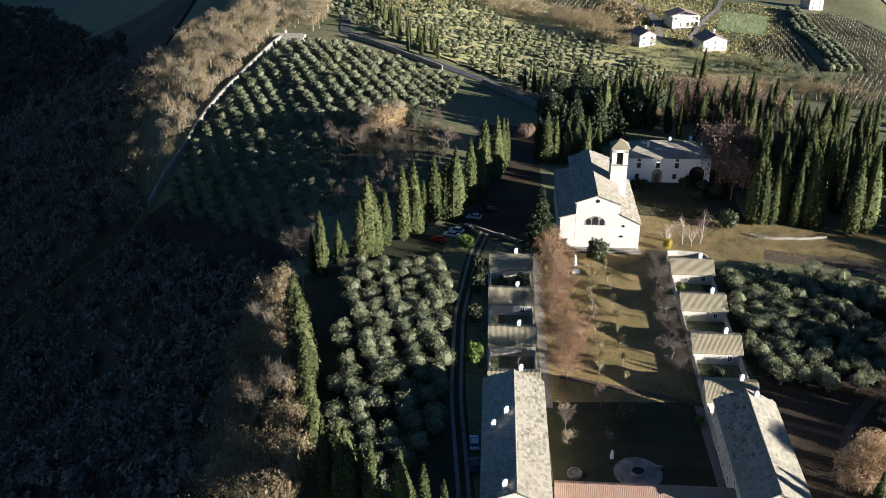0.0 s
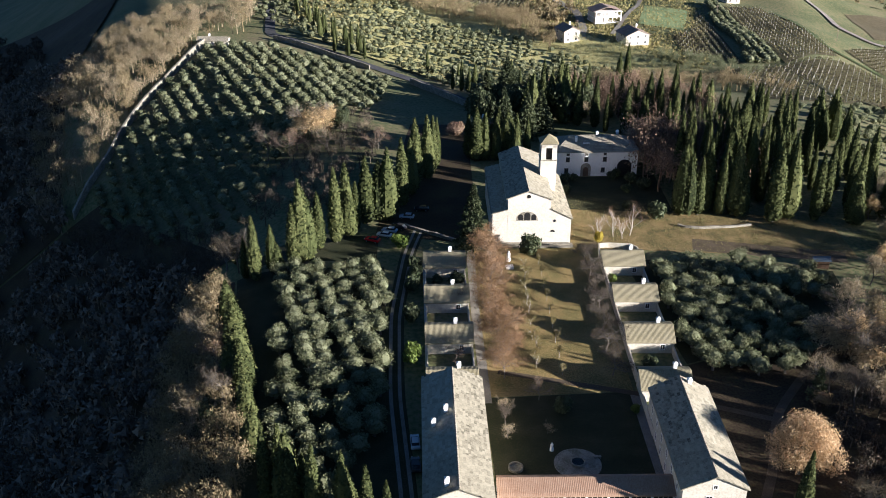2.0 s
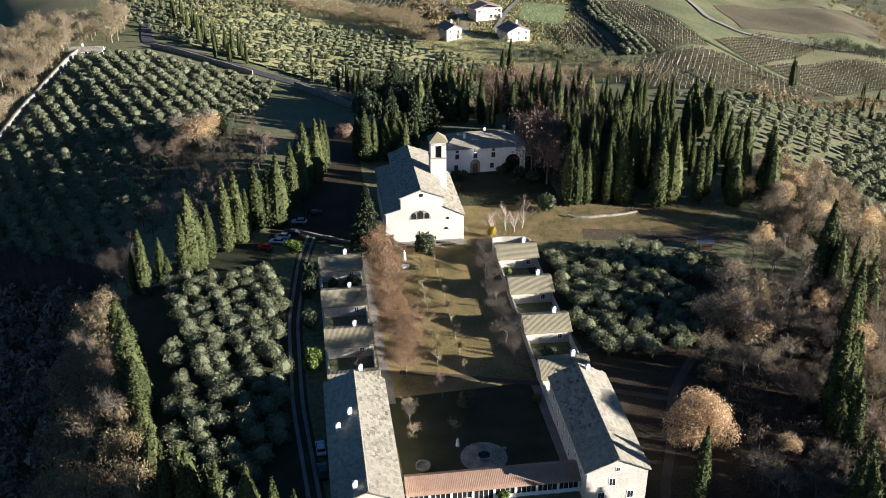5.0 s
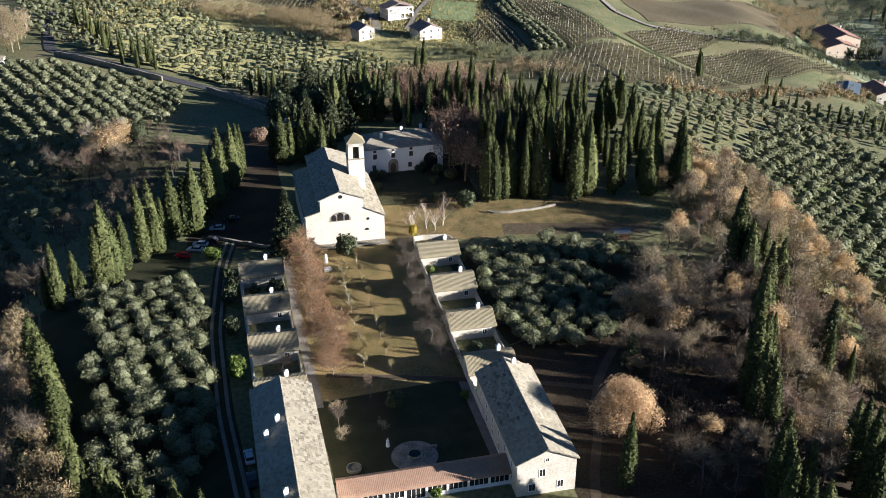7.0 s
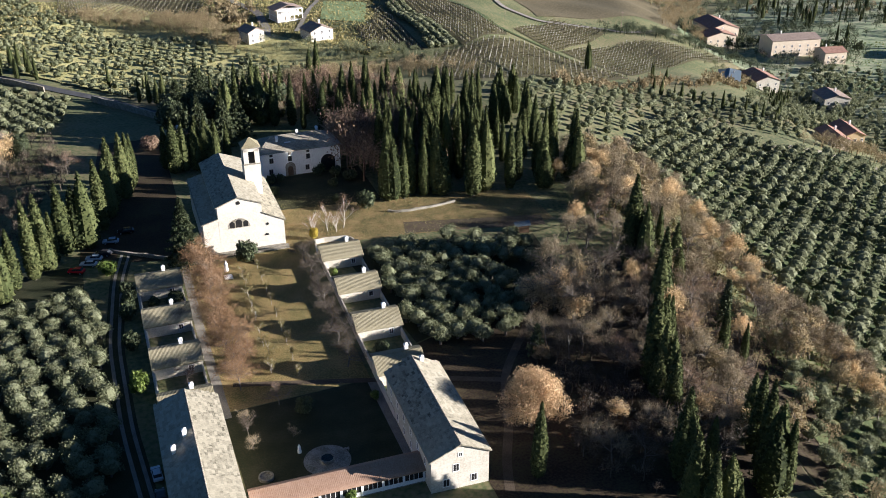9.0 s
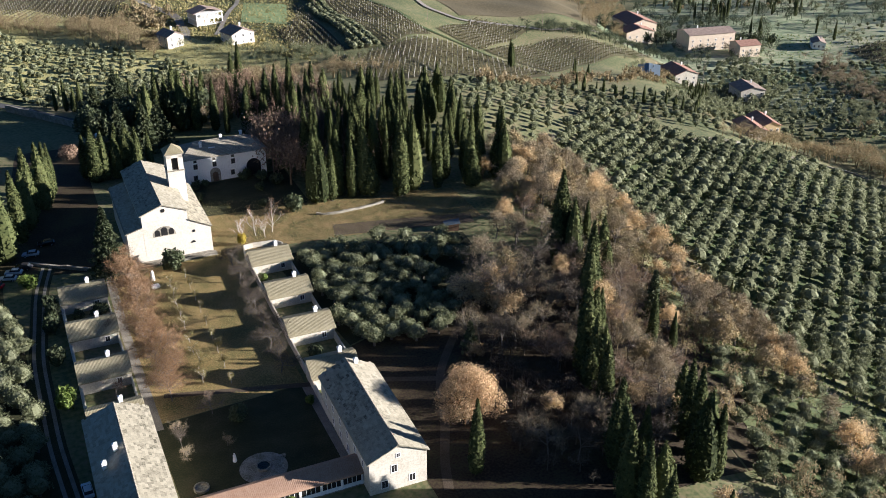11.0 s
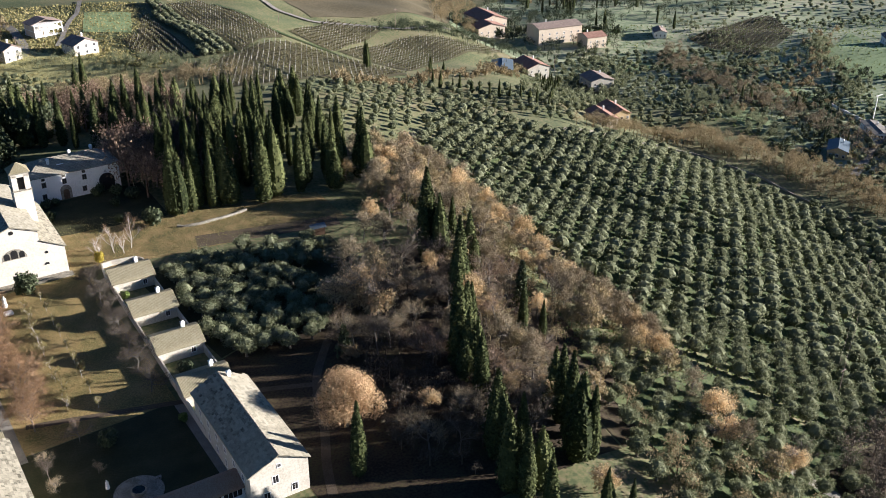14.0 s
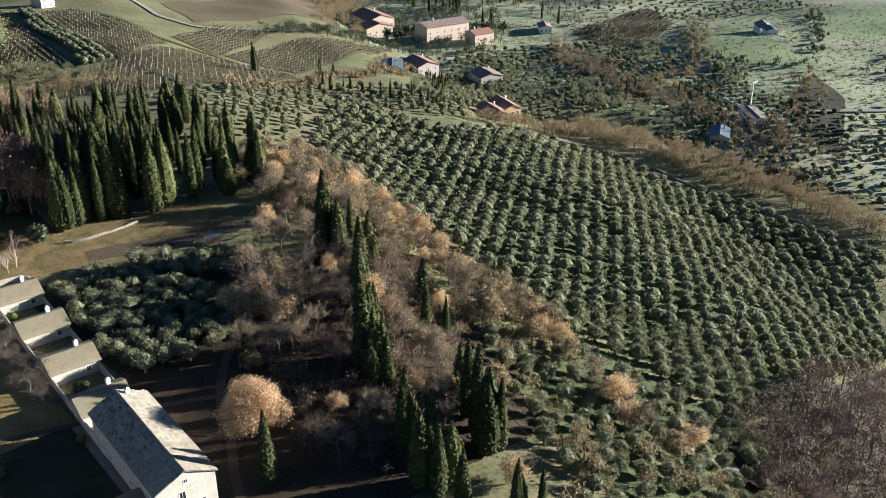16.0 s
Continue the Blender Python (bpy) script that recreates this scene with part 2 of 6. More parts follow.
def raw(name, v, f, material, parent=None, label="", flat=True):
    """The same from arrays of corners and faces."""
    me = bpy.data.meshes.new(name)
    v, f = np.asarray(v, np.float32), np.asarray(f, np.int32)
    me.vertices.add(len(v))
    me.vertices.foreach_set("co", v.ravel())
    k = f.shape[1]
    me.loops.add(f.size)
    me.loops.foreach_set("vertex_index", f.ravel())
    me.polygons.add(len(f))
    me.polygons.foreach_set("loop_start", np.arange(0, f.size, k, dtype=np.int32))
    me.polygons.foreach_set("use_smooth", np.full(len(f), not flat))
    me.update(calc_edges=True)
    me.materials.append(material)
    ob = new(name, me)
    if parent:
        ob.parent = parent
    if label:
        tagged(ob, label)
    return ob


def sheet(name, gx, gy, zf, material, label, category):
    X, Y = np.meshgrid(gx, gy)
    v = np.stack([X, Y, zf(X, Y)], -1).reshape(-1, 3)
    nx, ny = len(gx), len(gy)
    i = (np.arange(ny - 1)[:, None] * nx + np.arange(nx - 1)[None]).ravel()
    f = np.stack([i, i + 1, i + nx + 1, i + nx], 1)
    return tagged(raw(name, v, f, material, flat=False), label, category, kind="structure")


sheet("ground", axis(-4200, -150, 720, 4400, 4.6), axis(-1500, -20, 720, 4800, 4.6), ground, M_GROUND,
      "hill spur with grass and leaf litter falling to both sides", "ground")


def patch(name, corners, material, label, category, lift=0.03, n=30):
    """A thin piece of ground laid over the hill between four corners, in order."""
    a, b, c, d = [np.array(p, float) for p in corners]
    u, w = np.meshgrid(np.linspace(0, 1, n), np.linspace(0, 1, n))
    u, w = u[..., None], w[..., None]
    p = (a * (1 - u) + b * u) * (1 - w) + (d * (1 - u) + c * u) * w
    v = np.concatenate([p, (ground(p[..., 0], p[..., 1]) + lift)[..., None]], -1).reshape(-1, 3)
    i = (np.arange(n - 1)[:, None] * n + np.arange(n - 1)[None]).ravel()
    return tagged(raw(name, v, np.stack([i, i + 1, i + n + 1, i + n], 1), material, flat=False), label, category, kind="structure")


def lane(name, pts, width, material, label, category, lift=0.08):
    pts = np.array(pts, float)
    s = np.concatenate([[0], np.cumsum(np.hypot(*np.diff(pts, axis=0).T))])
    t = np.linspace(0, s[-1], max(8, int(s[-1] / 3)))
    c = np.stack([np.interp(t, s, pts[:, k]) for k in (0, 1)], 1)
    for _ in range(3):
        c[1:-1] = (c[:-2] + 2 * c[1:-1] + c[2:]) / 4
    d = np.gradient(c, axis=0)
    nrm = np.stack([-d[:, 1], d[:, 0]], 1) / np.hypot(*d.T)[:, None]
    k = np.linspace(-0.5, 0.5, 5)
    p = c[:, None] + nrm[:, None] * (k * width)[None, :, None]
    v = np.concatenate([p, (ground(p[..., 0], p[..., 1]) + lift)[..., None]], -1).reshape(-1, 3)
    i = (np.arange(len(c) - 1)[:, None] * 5 + np.arange(4)[None]).ravel()
    return tagged(raw(name, v, np.stack([i, i + 5, i + 6, i + 1], 1), material, flat=False), label, category, kind="structure")


patch("lawn", [(21, 160), (52, 160), (56, 226), (24, 226)], M_LAWN, "dry winter lawn between the two rows of cells", "lawn")
patch("garden", [(20, 131), (50, 129), (52, 159.8), (21, 159.8)], M_SHADE_GRASS, "cloister garden grass with shade in its colour", "garden")
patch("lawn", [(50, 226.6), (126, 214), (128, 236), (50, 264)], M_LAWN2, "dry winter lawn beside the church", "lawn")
# dark sheet over lit lawn: the trees' shade on this court as ground colour
patch("courtyard", [(54, 251), (86, 246), (88, 274.5), (56, 274.5)], M_SHADE_GRASS, "grass court before the guest house, tree shade put into its colour", "courtyard", 0.08)
patch("garden", [(84, 222), (122, 212), (124, 218), (86, 229)], M_LITTER2, "bare brown vegetable plots", "garden", 0.05)
# the forecourt's deep shade is painted here with the dark litter colour
patch("forecourt", [(0, 238), (28, 230), (34, 330), (14, 330)], M_SHADE_LITTER, "forecourt with the cypresses' shade put into its dark ground colour", "forecourt")
patch("olive_grass", [(183, 255), (262, 276), (346, 262), (345, 125)], M_OLIVEGRASS, "green grass under the olives of the slope", "grass", 0.12, 60)
patch("olive_grass", [(172, 84), (183, 254), (344, 124), (262, 86)], M_OLIVEGRASS, "green grass under the olives of the slope", "grass", 0.12, 60)
patch("woodland_floor", [(59, 100), (116, 98), (138, 192), (64.5, 168)], M_SHADE_LITTER, "brown leaf litter under the trees of the ridge", "ground", 0.04)
patch("woodland_floor", [(116.5, 98), (128, 98), (162, 200), (139, 193)], M_SHADE_LITTER, "brown leaf litter and grass on the brow", "ground", 0.12)
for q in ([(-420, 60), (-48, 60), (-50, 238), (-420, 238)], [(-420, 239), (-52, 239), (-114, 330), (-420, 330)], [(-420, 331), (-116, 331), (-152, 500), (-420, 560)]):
    patch("woodland_floor", q, M_SHADE_LITTER, "leaf litter under the shaded wood, darkened for shade", "ground", 0.6, 60)
# dark sheets laid over open ground here stand in for the slope's shade
patch("woodland_floor", [(-114, 330.5), (-52.5, 238.5), (-36, 240), (-100, 329)], M_SHADE_LITTER, "leaf litter at the edge of the olive yard, darkened for shade", "ground", 0.3, 40)
patch("woodland_floor", [(-1000, 480), (-153, 502), (-150, 640), (-1000, 1500)], M_SHADE_LITTER, "dark ground sheet carrying the shade of the far slope", "ground", 1.5, 90)
patch("woodland_floor", [(-50, 100), (-26.5, 100), (-36.5, 221), (-51, 237)], M_SHADE_LITTER, "leaf litter under the oaks of the edge, darkened for shade", "ground", 0.1, 50)
patch("hill_grass", [(-40, 472), (58, 376), (158, 425), (50, 630)], M_HILLGRASS, "winter grass under the hillside olives, sunlight put into its colour", "grass", 0.5, 60)
# dark sheets under the olives put the yards' shade into the ground
patch("olive_grass", [(-36, 221.5), (2, 218.5), (2, 122), (-26, 120)], M_SHADE_GRASS, "grass under the olives beside the lane, darkened for shade", "grass", 0.05, 50)
patch("olive_grass", [(64, 219), (116, 208), (112, 184), (66, 169)], M_SHADE_GRASS, "grass under the olives beside the cells, darkened for shade", "grass", 0.03, 50)
patch("grass_bank", [(-36, 226), (0, 222), (1, 237), (-20, 240)], M_SHADE_GRASS, "grass under the cypress row", "grass")
patch("pavement", [(49.2, 131), (50.6, 131), (52.9, 160), (51.0, 160)], M_GRAVEL, "stone path along the wing", "path", 0.06)
lane("path", [(21.4, 158), (22.9, 195), (25, 227)], 2.0, M_GRAVEL, "pale path beside the cells", "path", 0.06)
lane("road", [(4.6, 60), (4.2, 100), (4, 131), (2.9, 162), (4, 194), (8.4, 226), (12, 240)], 4.0, M_SHADE_GRASS, "grassy lane along the cells", "lane", 0.05)
for off in (-0.95, 0.95):
    lane("wheel_track", [(4.6 + off, 60), (4.2 + off, 100), (4 + off, 131), (2.9 + off, 162), (4 + off, 194), (8.4 + off, 226), (12 + off, 240)], 0.75, M_GRAVEL, "worn gravel wheel track in the lane", "lane", 0.07)
lane("path", [(63, 117), (66, 125), (71, 133), (78, 150), (92, 166)], 1.8, M_LITTER2, "stony path past the gable under the trees", "path", 0.06)
lane("path", [(25, 169), (51, 159.6), (66, 154), (82, 146)], 1.6, M_LITTER2, "narrow pale path crossing between cells and wing", "path", 0.075)
lane("road", [(-50.3, 540), (-50.3, 505), (-47.5, 466), (-33, 452), (-14, 434), (21, 399), (38, 370), (47, 342), (36, 322)], 5.0, M_ROAD, "narrow asphalt road behind the olive yard", "road", 0.25)

# ---- plants ----
rng = np.random.default_rng(7)


def leaf_tris(centre, out, size, r, slim=0.5, along=0.7, up=0.0):
    """Small leaf sprays: one slender triangle each, pointing about along out."""
    n = len(centre)
    a = out * along + r.normal(0, 0.6, (n, 3)) + np.array([0, 0, up])
    a /= np.linalg.norm(a, axis=1)[:, None] + 1e-9
    b = np.cross(a, r.normal(0, 1, (n, 3)))
    b /= np.linalg.norm(b, axis=1)[:, None] + 1e-9
    s = (size * r.uniform(0.6, 1.4, n))[:, None]
    a, b = a * s, b * s * slim
    v = np.stack([centre - a * 0.4 - b * 0.9, centre - a * 0.25 + b * 0.9, centre + a * 0.65], 1).reshape(-1, 3)
    return v, np.arange(3 * n).reshape(-1, 3)


def scale_tris(centre, out, size, r, slim=0.5, tilt=0.55, up=0.3):
    """Leaf sprays that lie over the crown like scales: each one faces about outwards, its tip upwards."""
    n = len(centre)
    face = out + r.normal(0, tilt, (n, 3))
    face /= np.linalg.norm(face, axis=1)[:, None] + 1e-9
    a = r.normal(0, 0.6, (n, 3)) + np.array([0, 0, up])
    a -= face * (a * face).sum(1)[:, None]
    a /= np.linalg.norm(a, axis=1)[:, None] + 1e-9
    b = np.cross(face, a)
    s = (size * r.uniform(0.6, 1.4, n))[:, None]
    a, b = a * s, b * s * slim
    v = np.stack([centre - a * 0.4 - b * 0.9, centre - a * 0.25 + b * 0.9, centre + a * 0.65], 1).reshape(-1, 3)
    return v, np.arange(3 * n).reshape(-1, 3)


def lobe_crown(lobes, count, size, r, squash=0.85, inner=0.35, slim=0.5, tilt=0.55):
    """Leaf clumps in the outer shells of several overlapping lobes (x, y, z, radius)."""
    lobes = np.array(lobes, float)
    w = lobes[:, 3] ** 2
    k = r.choice(len(lobes), count, p=w / w.sum())
    d = r.normal(0, 1, (count, 3))
    d /= np.linalg.norm(d, axis=1)[:, None]
    rad = lobes[k, 3] * (1 - inner * r.random(count) ** 1.5) * (1 + 0.12 * r.normal(0, 1, count))
    c = lobes[k, :3] + d * rad[:, None] * np.array([1, 1, squash])
    return scale_tris(c, d, np.full(count, size), r, slim, tilt)


def tube(pts, radii, sides=5):
    """A tapered limb along points."""
    pts = np.array(pts, float)
    d = np.gradient(pts, axis=0)
    d /= np.linalg.norm(d, axis=1)[:, None] + 1e-9
    ref = np.array([1.0, 0.2, 0.1])
    a = np.cross(d, ref)
    a /= np.linalg.norm(a, axis=1)[:, None] + 1e-9
    b = np.cross(d, a)
    th = np.arange(sides) * 2 * math.pi / sides
    v = pts[:, None] + np.array(radii)[:, None, None] * (np.cos(th)[None, :, None] * a[:, None] + np.sin(th)[None, :, None] * b[:, None])
    i, j = np.meshgrid(np.arange(len(pts) - 1), np.arange(sides), indexing="ij")
    i, j = i.ravel(), j.ravel()
    j2 = (j + 1) % sides
    f = np.stack([i * sides + j, i * sides + j2, (i + 1) * sides + j2, (i + 1) * sides + j], 1)
    return v.reshape(-1, 3), f


def join(pieces):
    v, f, o = [], [], 0
    mixed = any(b.shape[1] == 3 for _, b in pieces)
    for a, b in pieces:
        if mixed and b.shape[1] == 4:
            b = np.concatenate([b[:, :3], b[:, [0, 2, 3]]])
        v.append(a)
        f.append(b + o)
        o += len(a)
    return np.concatenate(v), np.concatenate(f)


def branching(r, height, spread, levels=3, kids=4, start=0.25, radius=0.16, rise=0.6, twigs=500, tsize=1.1):
    """Trunk with limbs that fork, and fine twigs as slivers round the ends. Returns limbs and twigs."""
    limbs, ends = [], []

    def grow(p, d, length, rad, level):
        q = p + d * length * 0.5 + r.normal(0, 0.06, 3) * length
        e = p + d * length + r.normal(0, 0.08, 3) * length
        if level < 2:
            limbs.append(tube([p, q, e], [rad, rad * 0.75, rad * 0.45], 5 - level))
        else:
            limbs.append(tube([p, e], [rad, rad * 0.4], 3))
        if level >= 1:
            ends.extend([(q + (e - q) * k, d, length) for k in (0.0, 0.35, 0.7, 1.0)])
        if level < levels:
            for _ in range(kids):
                k = r.uniform(start if level == 0 else 0.3, 1.0)
                base = p + (q - p) * min(1, 2 * k) if k < 0.5 else q + (e - q) * (2 * k - 1)
                nd = d * rise + r.normal(0, 1, 3) * np.array([spread, spread, spread * 0.5])
                nd[2] = abs(nd[2]) * 0.8 + 0.15
                nd /= np.linalg.norm(nd)
                grow(base, nd, length * r.uniform(0.5, 0.72), rad * 0.5, level + 1)

    grow(np.zeros(3), np.array([0.0, 0.0, 1.0]), height * 0.55, radius, 0)
    k = r.integers(0, len(ends), twigs)
    c = np.array([ends[j][0] for j in k]) + r.normal(0, 0.3, (twigs, 3))
    d = np.array([ends[j][1] for j in k]) + r.normal(0, 0.75, (twigs, 3)) + np.array([0, 0, 0.25])
    d /= np.linalg.norm(d, axis=1)[:, None]
    length = tsize * r.uniform(0.5, 1.4, twigs)[:, None]
    side = np.cross(d, r.normal(0, 1, (twigs, 3)))
    side /= np.linalg.norm(side, axis=1)[:, None]
    wd = 0.022 * length
    tip = c + d * length
    v = np.stack([c - side * wd, c + side * wd, tip], 1).reshape(-1, 3)
    return join(limbs), (v, np.arange(3 * twigs).reshape(-1, 3)), np.array([e[0] for e in ends])


def olive_arrays(r, count=1100, size=0.27):
    lobes = [(0, 0, 2.4, 1.55)]
    for k in range(9):
        a = k * 0.7 + r.uniform(-0.4, 0.4)
        q = r.uniform(0.9, 1.35)
        lobes.append((q * math.cos(a), q * math.sin(a), r.uniform(1.6, 3.1), r.uniform(0.6, 0.95)))
    leaves = lobe_crown(lobes, count, size, r, 0.88, 0.4, 0.45, 1.1)
    core = tube([(0, 0, 0.9), (0, 0, 1.3), (0.1, 0, 2.3), (0, 0, 3.2), (0, 0, 3.5)], [0.3, 1.1, 1.4, 0.8, 0.1], 7)
    wood = [tube([(0, 0, -0.4), (0.1, 0.05, 0.7), (0.05, 0.1, 1.4)], [0.28, 0.2, 0.16], 6)]
    for a in (0.4, 2.4, 4.4):
        wood.append(tube([(0.05, 0.1, 1.1), (0.6 * math.cos(a), 0.6 * math.sin(a), 1.8), (1.1 * math.cos(a), 1.1 * math.sin(a), 2.5)], [0.13, 0.09, 0.05], 4))
    return join([leaves, core]), join(wood)


def round_olive_arrays(r, count=230, size=0.5):
    """A smaller-detail olive: one rounded head with a few tufts round a leafy core."""
    lobes = [(0, 0, 2.3, 1.55)]
    for k in range(5):
        a = k * 1.26 + r.uniform(-0.4, 0.4)
        q = r.uniform(0.8, 1.2)
        lobes.append((q * math.cos(a), q * math.sin(a), r.uniform(1.8, 2.9), r.uniform(0.7, 1.0)))
    leaves = lobe_crown(lobes, count, size, r, 0.85, 0.35, 0.5, 0.9)
    core = tube([(0, 0, 0.9), (0, 0, 1.4), (0.1, 0, 2.4), (0, 0, 3.3), (0, 0, 3.6)], [0.3, 1.2, 1.5, 0.9, 0.1], 7)
    return leaves, join([core, tube([(0, 0, -0.5), (0.1, 0.05, 0.5), (0, 0, 1.2)], [0.26, 0.2, 0.16], 4)])


def cypress_arrays(r, h=15.0, w=1.35, count=620, size=0.8, forks=1):
    """A tight flame of upright sprays round a core."""
    pieces = []
    for k in range(forks):
        ox, oy = (0, 0) if k == 0 else (r.uniform(-0.7, 0.7) * w, r.uniform(-0.7, 0.7) * w)
        hh = h if k == 0 else h * r.uniform(0.65, 0.9)
        n = count // forks
        u = r.random(n) ** 1.15
        prof = np.interp(u, [0, 0.06, 0.2, 0.45, 0.7, 0.9, 1.0], [0.55, 0.85, 1.0, 0.9, 0.62, 0.25, 0.02]) * w
        a = r.uniform(0, 2 * math.pi, n)
        lump = 1 + 0.07 * np.sin(a * 3 + u * 9 + k) + 0.05 * np.sin(a * 5 - u * 23)
        rad = prof * lump * (1 + 0.05 * r.normal(0, 1, n)) * (1 - 0.12 * r.random(n) ** 2)
        c = np.stack([ox + rad * np.cos(a), oy + rad * np.sin(a), 0.5 + u * (hh - 0.5)], 1)
        d = np.stack([np.cos(a), np.sin(a), np.full(n, 0.25)], 1)
        pieces.append(scale_tris(c, d, np.full(n, size), r, 0.42, 0.5, 1.6))
        t = np.linspace(0, 1, 9)
        pr = np.interp(t, [0, 0.06, 0.2, 0.45, 0.7, 0.9, 1.0], [0.45, 0.75, 0.9, 0.8, 0.54, 0.2, 0.01]) * w
        pieces.append(tube(np.stack([ox + 0 * t, oy + 0 * t, 0.5 + t * (hh - 1.0)], 1), pr, 8))
    trunk = tube([(0, 0, -0.8), (0, 0, 0.4), (0, 0, 1.4)], [0.3, 0.24, 0.2], 6)
    return join(pieces), trunk


def place_z(x, y):
    return float(ground(x, y))


def tree(name, label, category, parts, group=""):
    """A tree prototype: an Empty at its foot with its parts. Parts: name, arrays, material."""
    e = new(name)
    tagged(e, label, category, group)
    for pn, (v, f), m in parts:
        raw(pn, v, f, m, e)
    return e


def put(proto, x, y, s=1.0, turn=None, sz=None, sink=0.0):
    t = rng.uniform(0, 360) if turn is None else turn
    m = pose(x, y, place_z(x, y) - sink, 0, 0, t)
    ob = copy_thing(proto, m)
    ob.scale = (s, s, sz if sz else s)
    return ob


def first(proto, x, y, s=1.0, sz=None):
    proto.matrix_basis = pose(x, y, place_z(x, y), 0, 0, 20)
    proto.scale = (s, s, sz if sz else s)


class Kind:
    """Several prototypes of one kind; the first use of each is the prototype itself."""

    def __init__(self, protos):
        self.protos, self.used, self.k = protos, set(), 0

    def put(self, x, y, s=1.0, sz=None, sink=0.0, which=None):
        i = self.k % len(self.protos) if which is None else which
        self.k += 1
        p = self.protos[i]
        if i not in self.used:
            self.used.add(i)
            first(p, x, y, s, sz)
            return p
        return put(p, x, y, s, sz=sz, sink=sink)


def stuff(name, arrays, places, material, label, category):
    """Many small copies joined into one piece of growth. places: x, y, scale, height scale."""
    P = np.array(places, float)
    out_v, out_f, o = [], [], 0
    for j, (v, f) in enumerate(arrays):
        Q = P[j::len(arrays)]
        if not len(Q):
            continue
        a = rng.uniform(0, 2 * math.pi, len(Q))
        z = ground(Q[:, 0], Q[:, 1])
        ca, sa = np.cos(a)[:, None], np.sin(a)[:, None]
        x = (v[None, :, 0] * ca - v[None, :, 1] * sa) * Q[:, 2:3] + Q[:, 0:1]
        y = (v[None, :, 0] * sa + v[None, :, 1] * ca) * Q[:, 2:3] + Q[:, 1:2]
        zz = v[None, :, 2] * Q[:, 3:4] + z[:, None]
        out_v.append(np.stack([x, y, zz], -1).reshape(-1, 3))
        ff = f[None] + (np.arange(len(Q)) * len(v))[:, None, None] + o
        out_f.append(ff.reshape(-1, f.shape[1]))
        o += len(v) * len(Q)
    return tagged(raw(name, np.concatenate(out_v), np.concatenate(out_f), material), label, category, kind="stuff")


def inside(poly, x, y):
    """Which points lie in a polygon."""
    p = np.array(poly, float)
    res = np.zeros(len(x), bool)
    for (x1, y1), (x2, y2) in zip(p, np.roll(p, -1, 0)):
        cross = ((y1 > y) != (y2 > y)) & (x < (x2 - x1) * (y - y1) / (y2 - y1 + 1e-12) + x1)
        res ^= cross
    return res


def rows_in(poly, dx, dy, angle, jitter, r, drop=0.05):
    """Planting points in rows within a polygon."""
    p = np.array(poly, float)
    c = p.mean(0)
    rad = np.hypot(*(p - c).T).max() + 10
    i, j = np.meshgrid(np.arange(-rad, rad, dx), np.arange(-rad, rad, dy))
    a = radians(angle)
    i, j = i.ravel(), j.ravel()
    x = c[0] + i * math.cos(a) - j * math.sin(a) + r.normal(0, jitter, i.size)
    y = c[1] + i * math.sin(a) + j * math.cos(a) + r.normal(0, jitter, i.size)
    k = inside(poly, x, y) & (r.random(i.size) > drop)
    return np.stack([x[k], y[k]], 1)


def scatter_in(poly, n, r, gap=0.0):
    p = np.array(poly, float)
    x = r.uniform(p[:, 0].min(), p[:, 0].max(), n * 12)
    y = r.uniform(p[:, 1].min(), p[:, 1].max(), n * 12)
    k = inside(poly, x, y)
    pts = np.stack([x[k], y[k]], 1)
    keep = []
    for q in pts:
        if len(keep) >= n:
            break
        if not gap or all((q[0] - a[0]) ** 2 + (q[1] - a[1]) ** 2 > gap * gap for a in keep):
            keep.append(q)
    return np.array(keep)

# ---- buildings ----


def box(bm, x0, x1, y0, y1, z0, z1):
    r = bmesh.ops.create_cube(bm, size=1)
    m = Matrix.Translation(((x0 + x1) / 2, (y0 + y1) / 2, (z0 + z1) / 2)) @ Matrix.Diagonal((x1 - x0, y1 - y0, z1 - z0, 1))
    bmesh.ops.transform(bm, matrix=m, verts=r["verts"])
    return r["verts"]


def block(name, dims, material, parent=None, label="", bevel=0.0):
    bm = bmesh.new()
    box(bm, *dims)
    if bevel:
        bmesh.ops.bevel(bm, geom=bm.edges[:], offset=bevel, segments=2, affect="EDGES")
    return part(name, bm, material, parent, label)


def prism(name, outline, y0, y1, material, parent, label=""):
    """A profile in x and z, drawn out along y."""
    bm = bmesh.new()
    a = [bm.verts.new((x, y0, z)) for x, z in outline]
    b = [bm.verts.new((x, y1, z)) for x, z in outline]
    bm.faces.new(a)
    bm.faces.new(b[::-1])
    n = len(a)
    for i in range(n):
        bm.faces.new((a[i], b[i], b[(i + 1) % n], a[(i + 1) % n]))
    bmesh.ops.recalc_face_normals(bm, faces=bm.faces[:])
    return part(name, bm, material, parent, label)


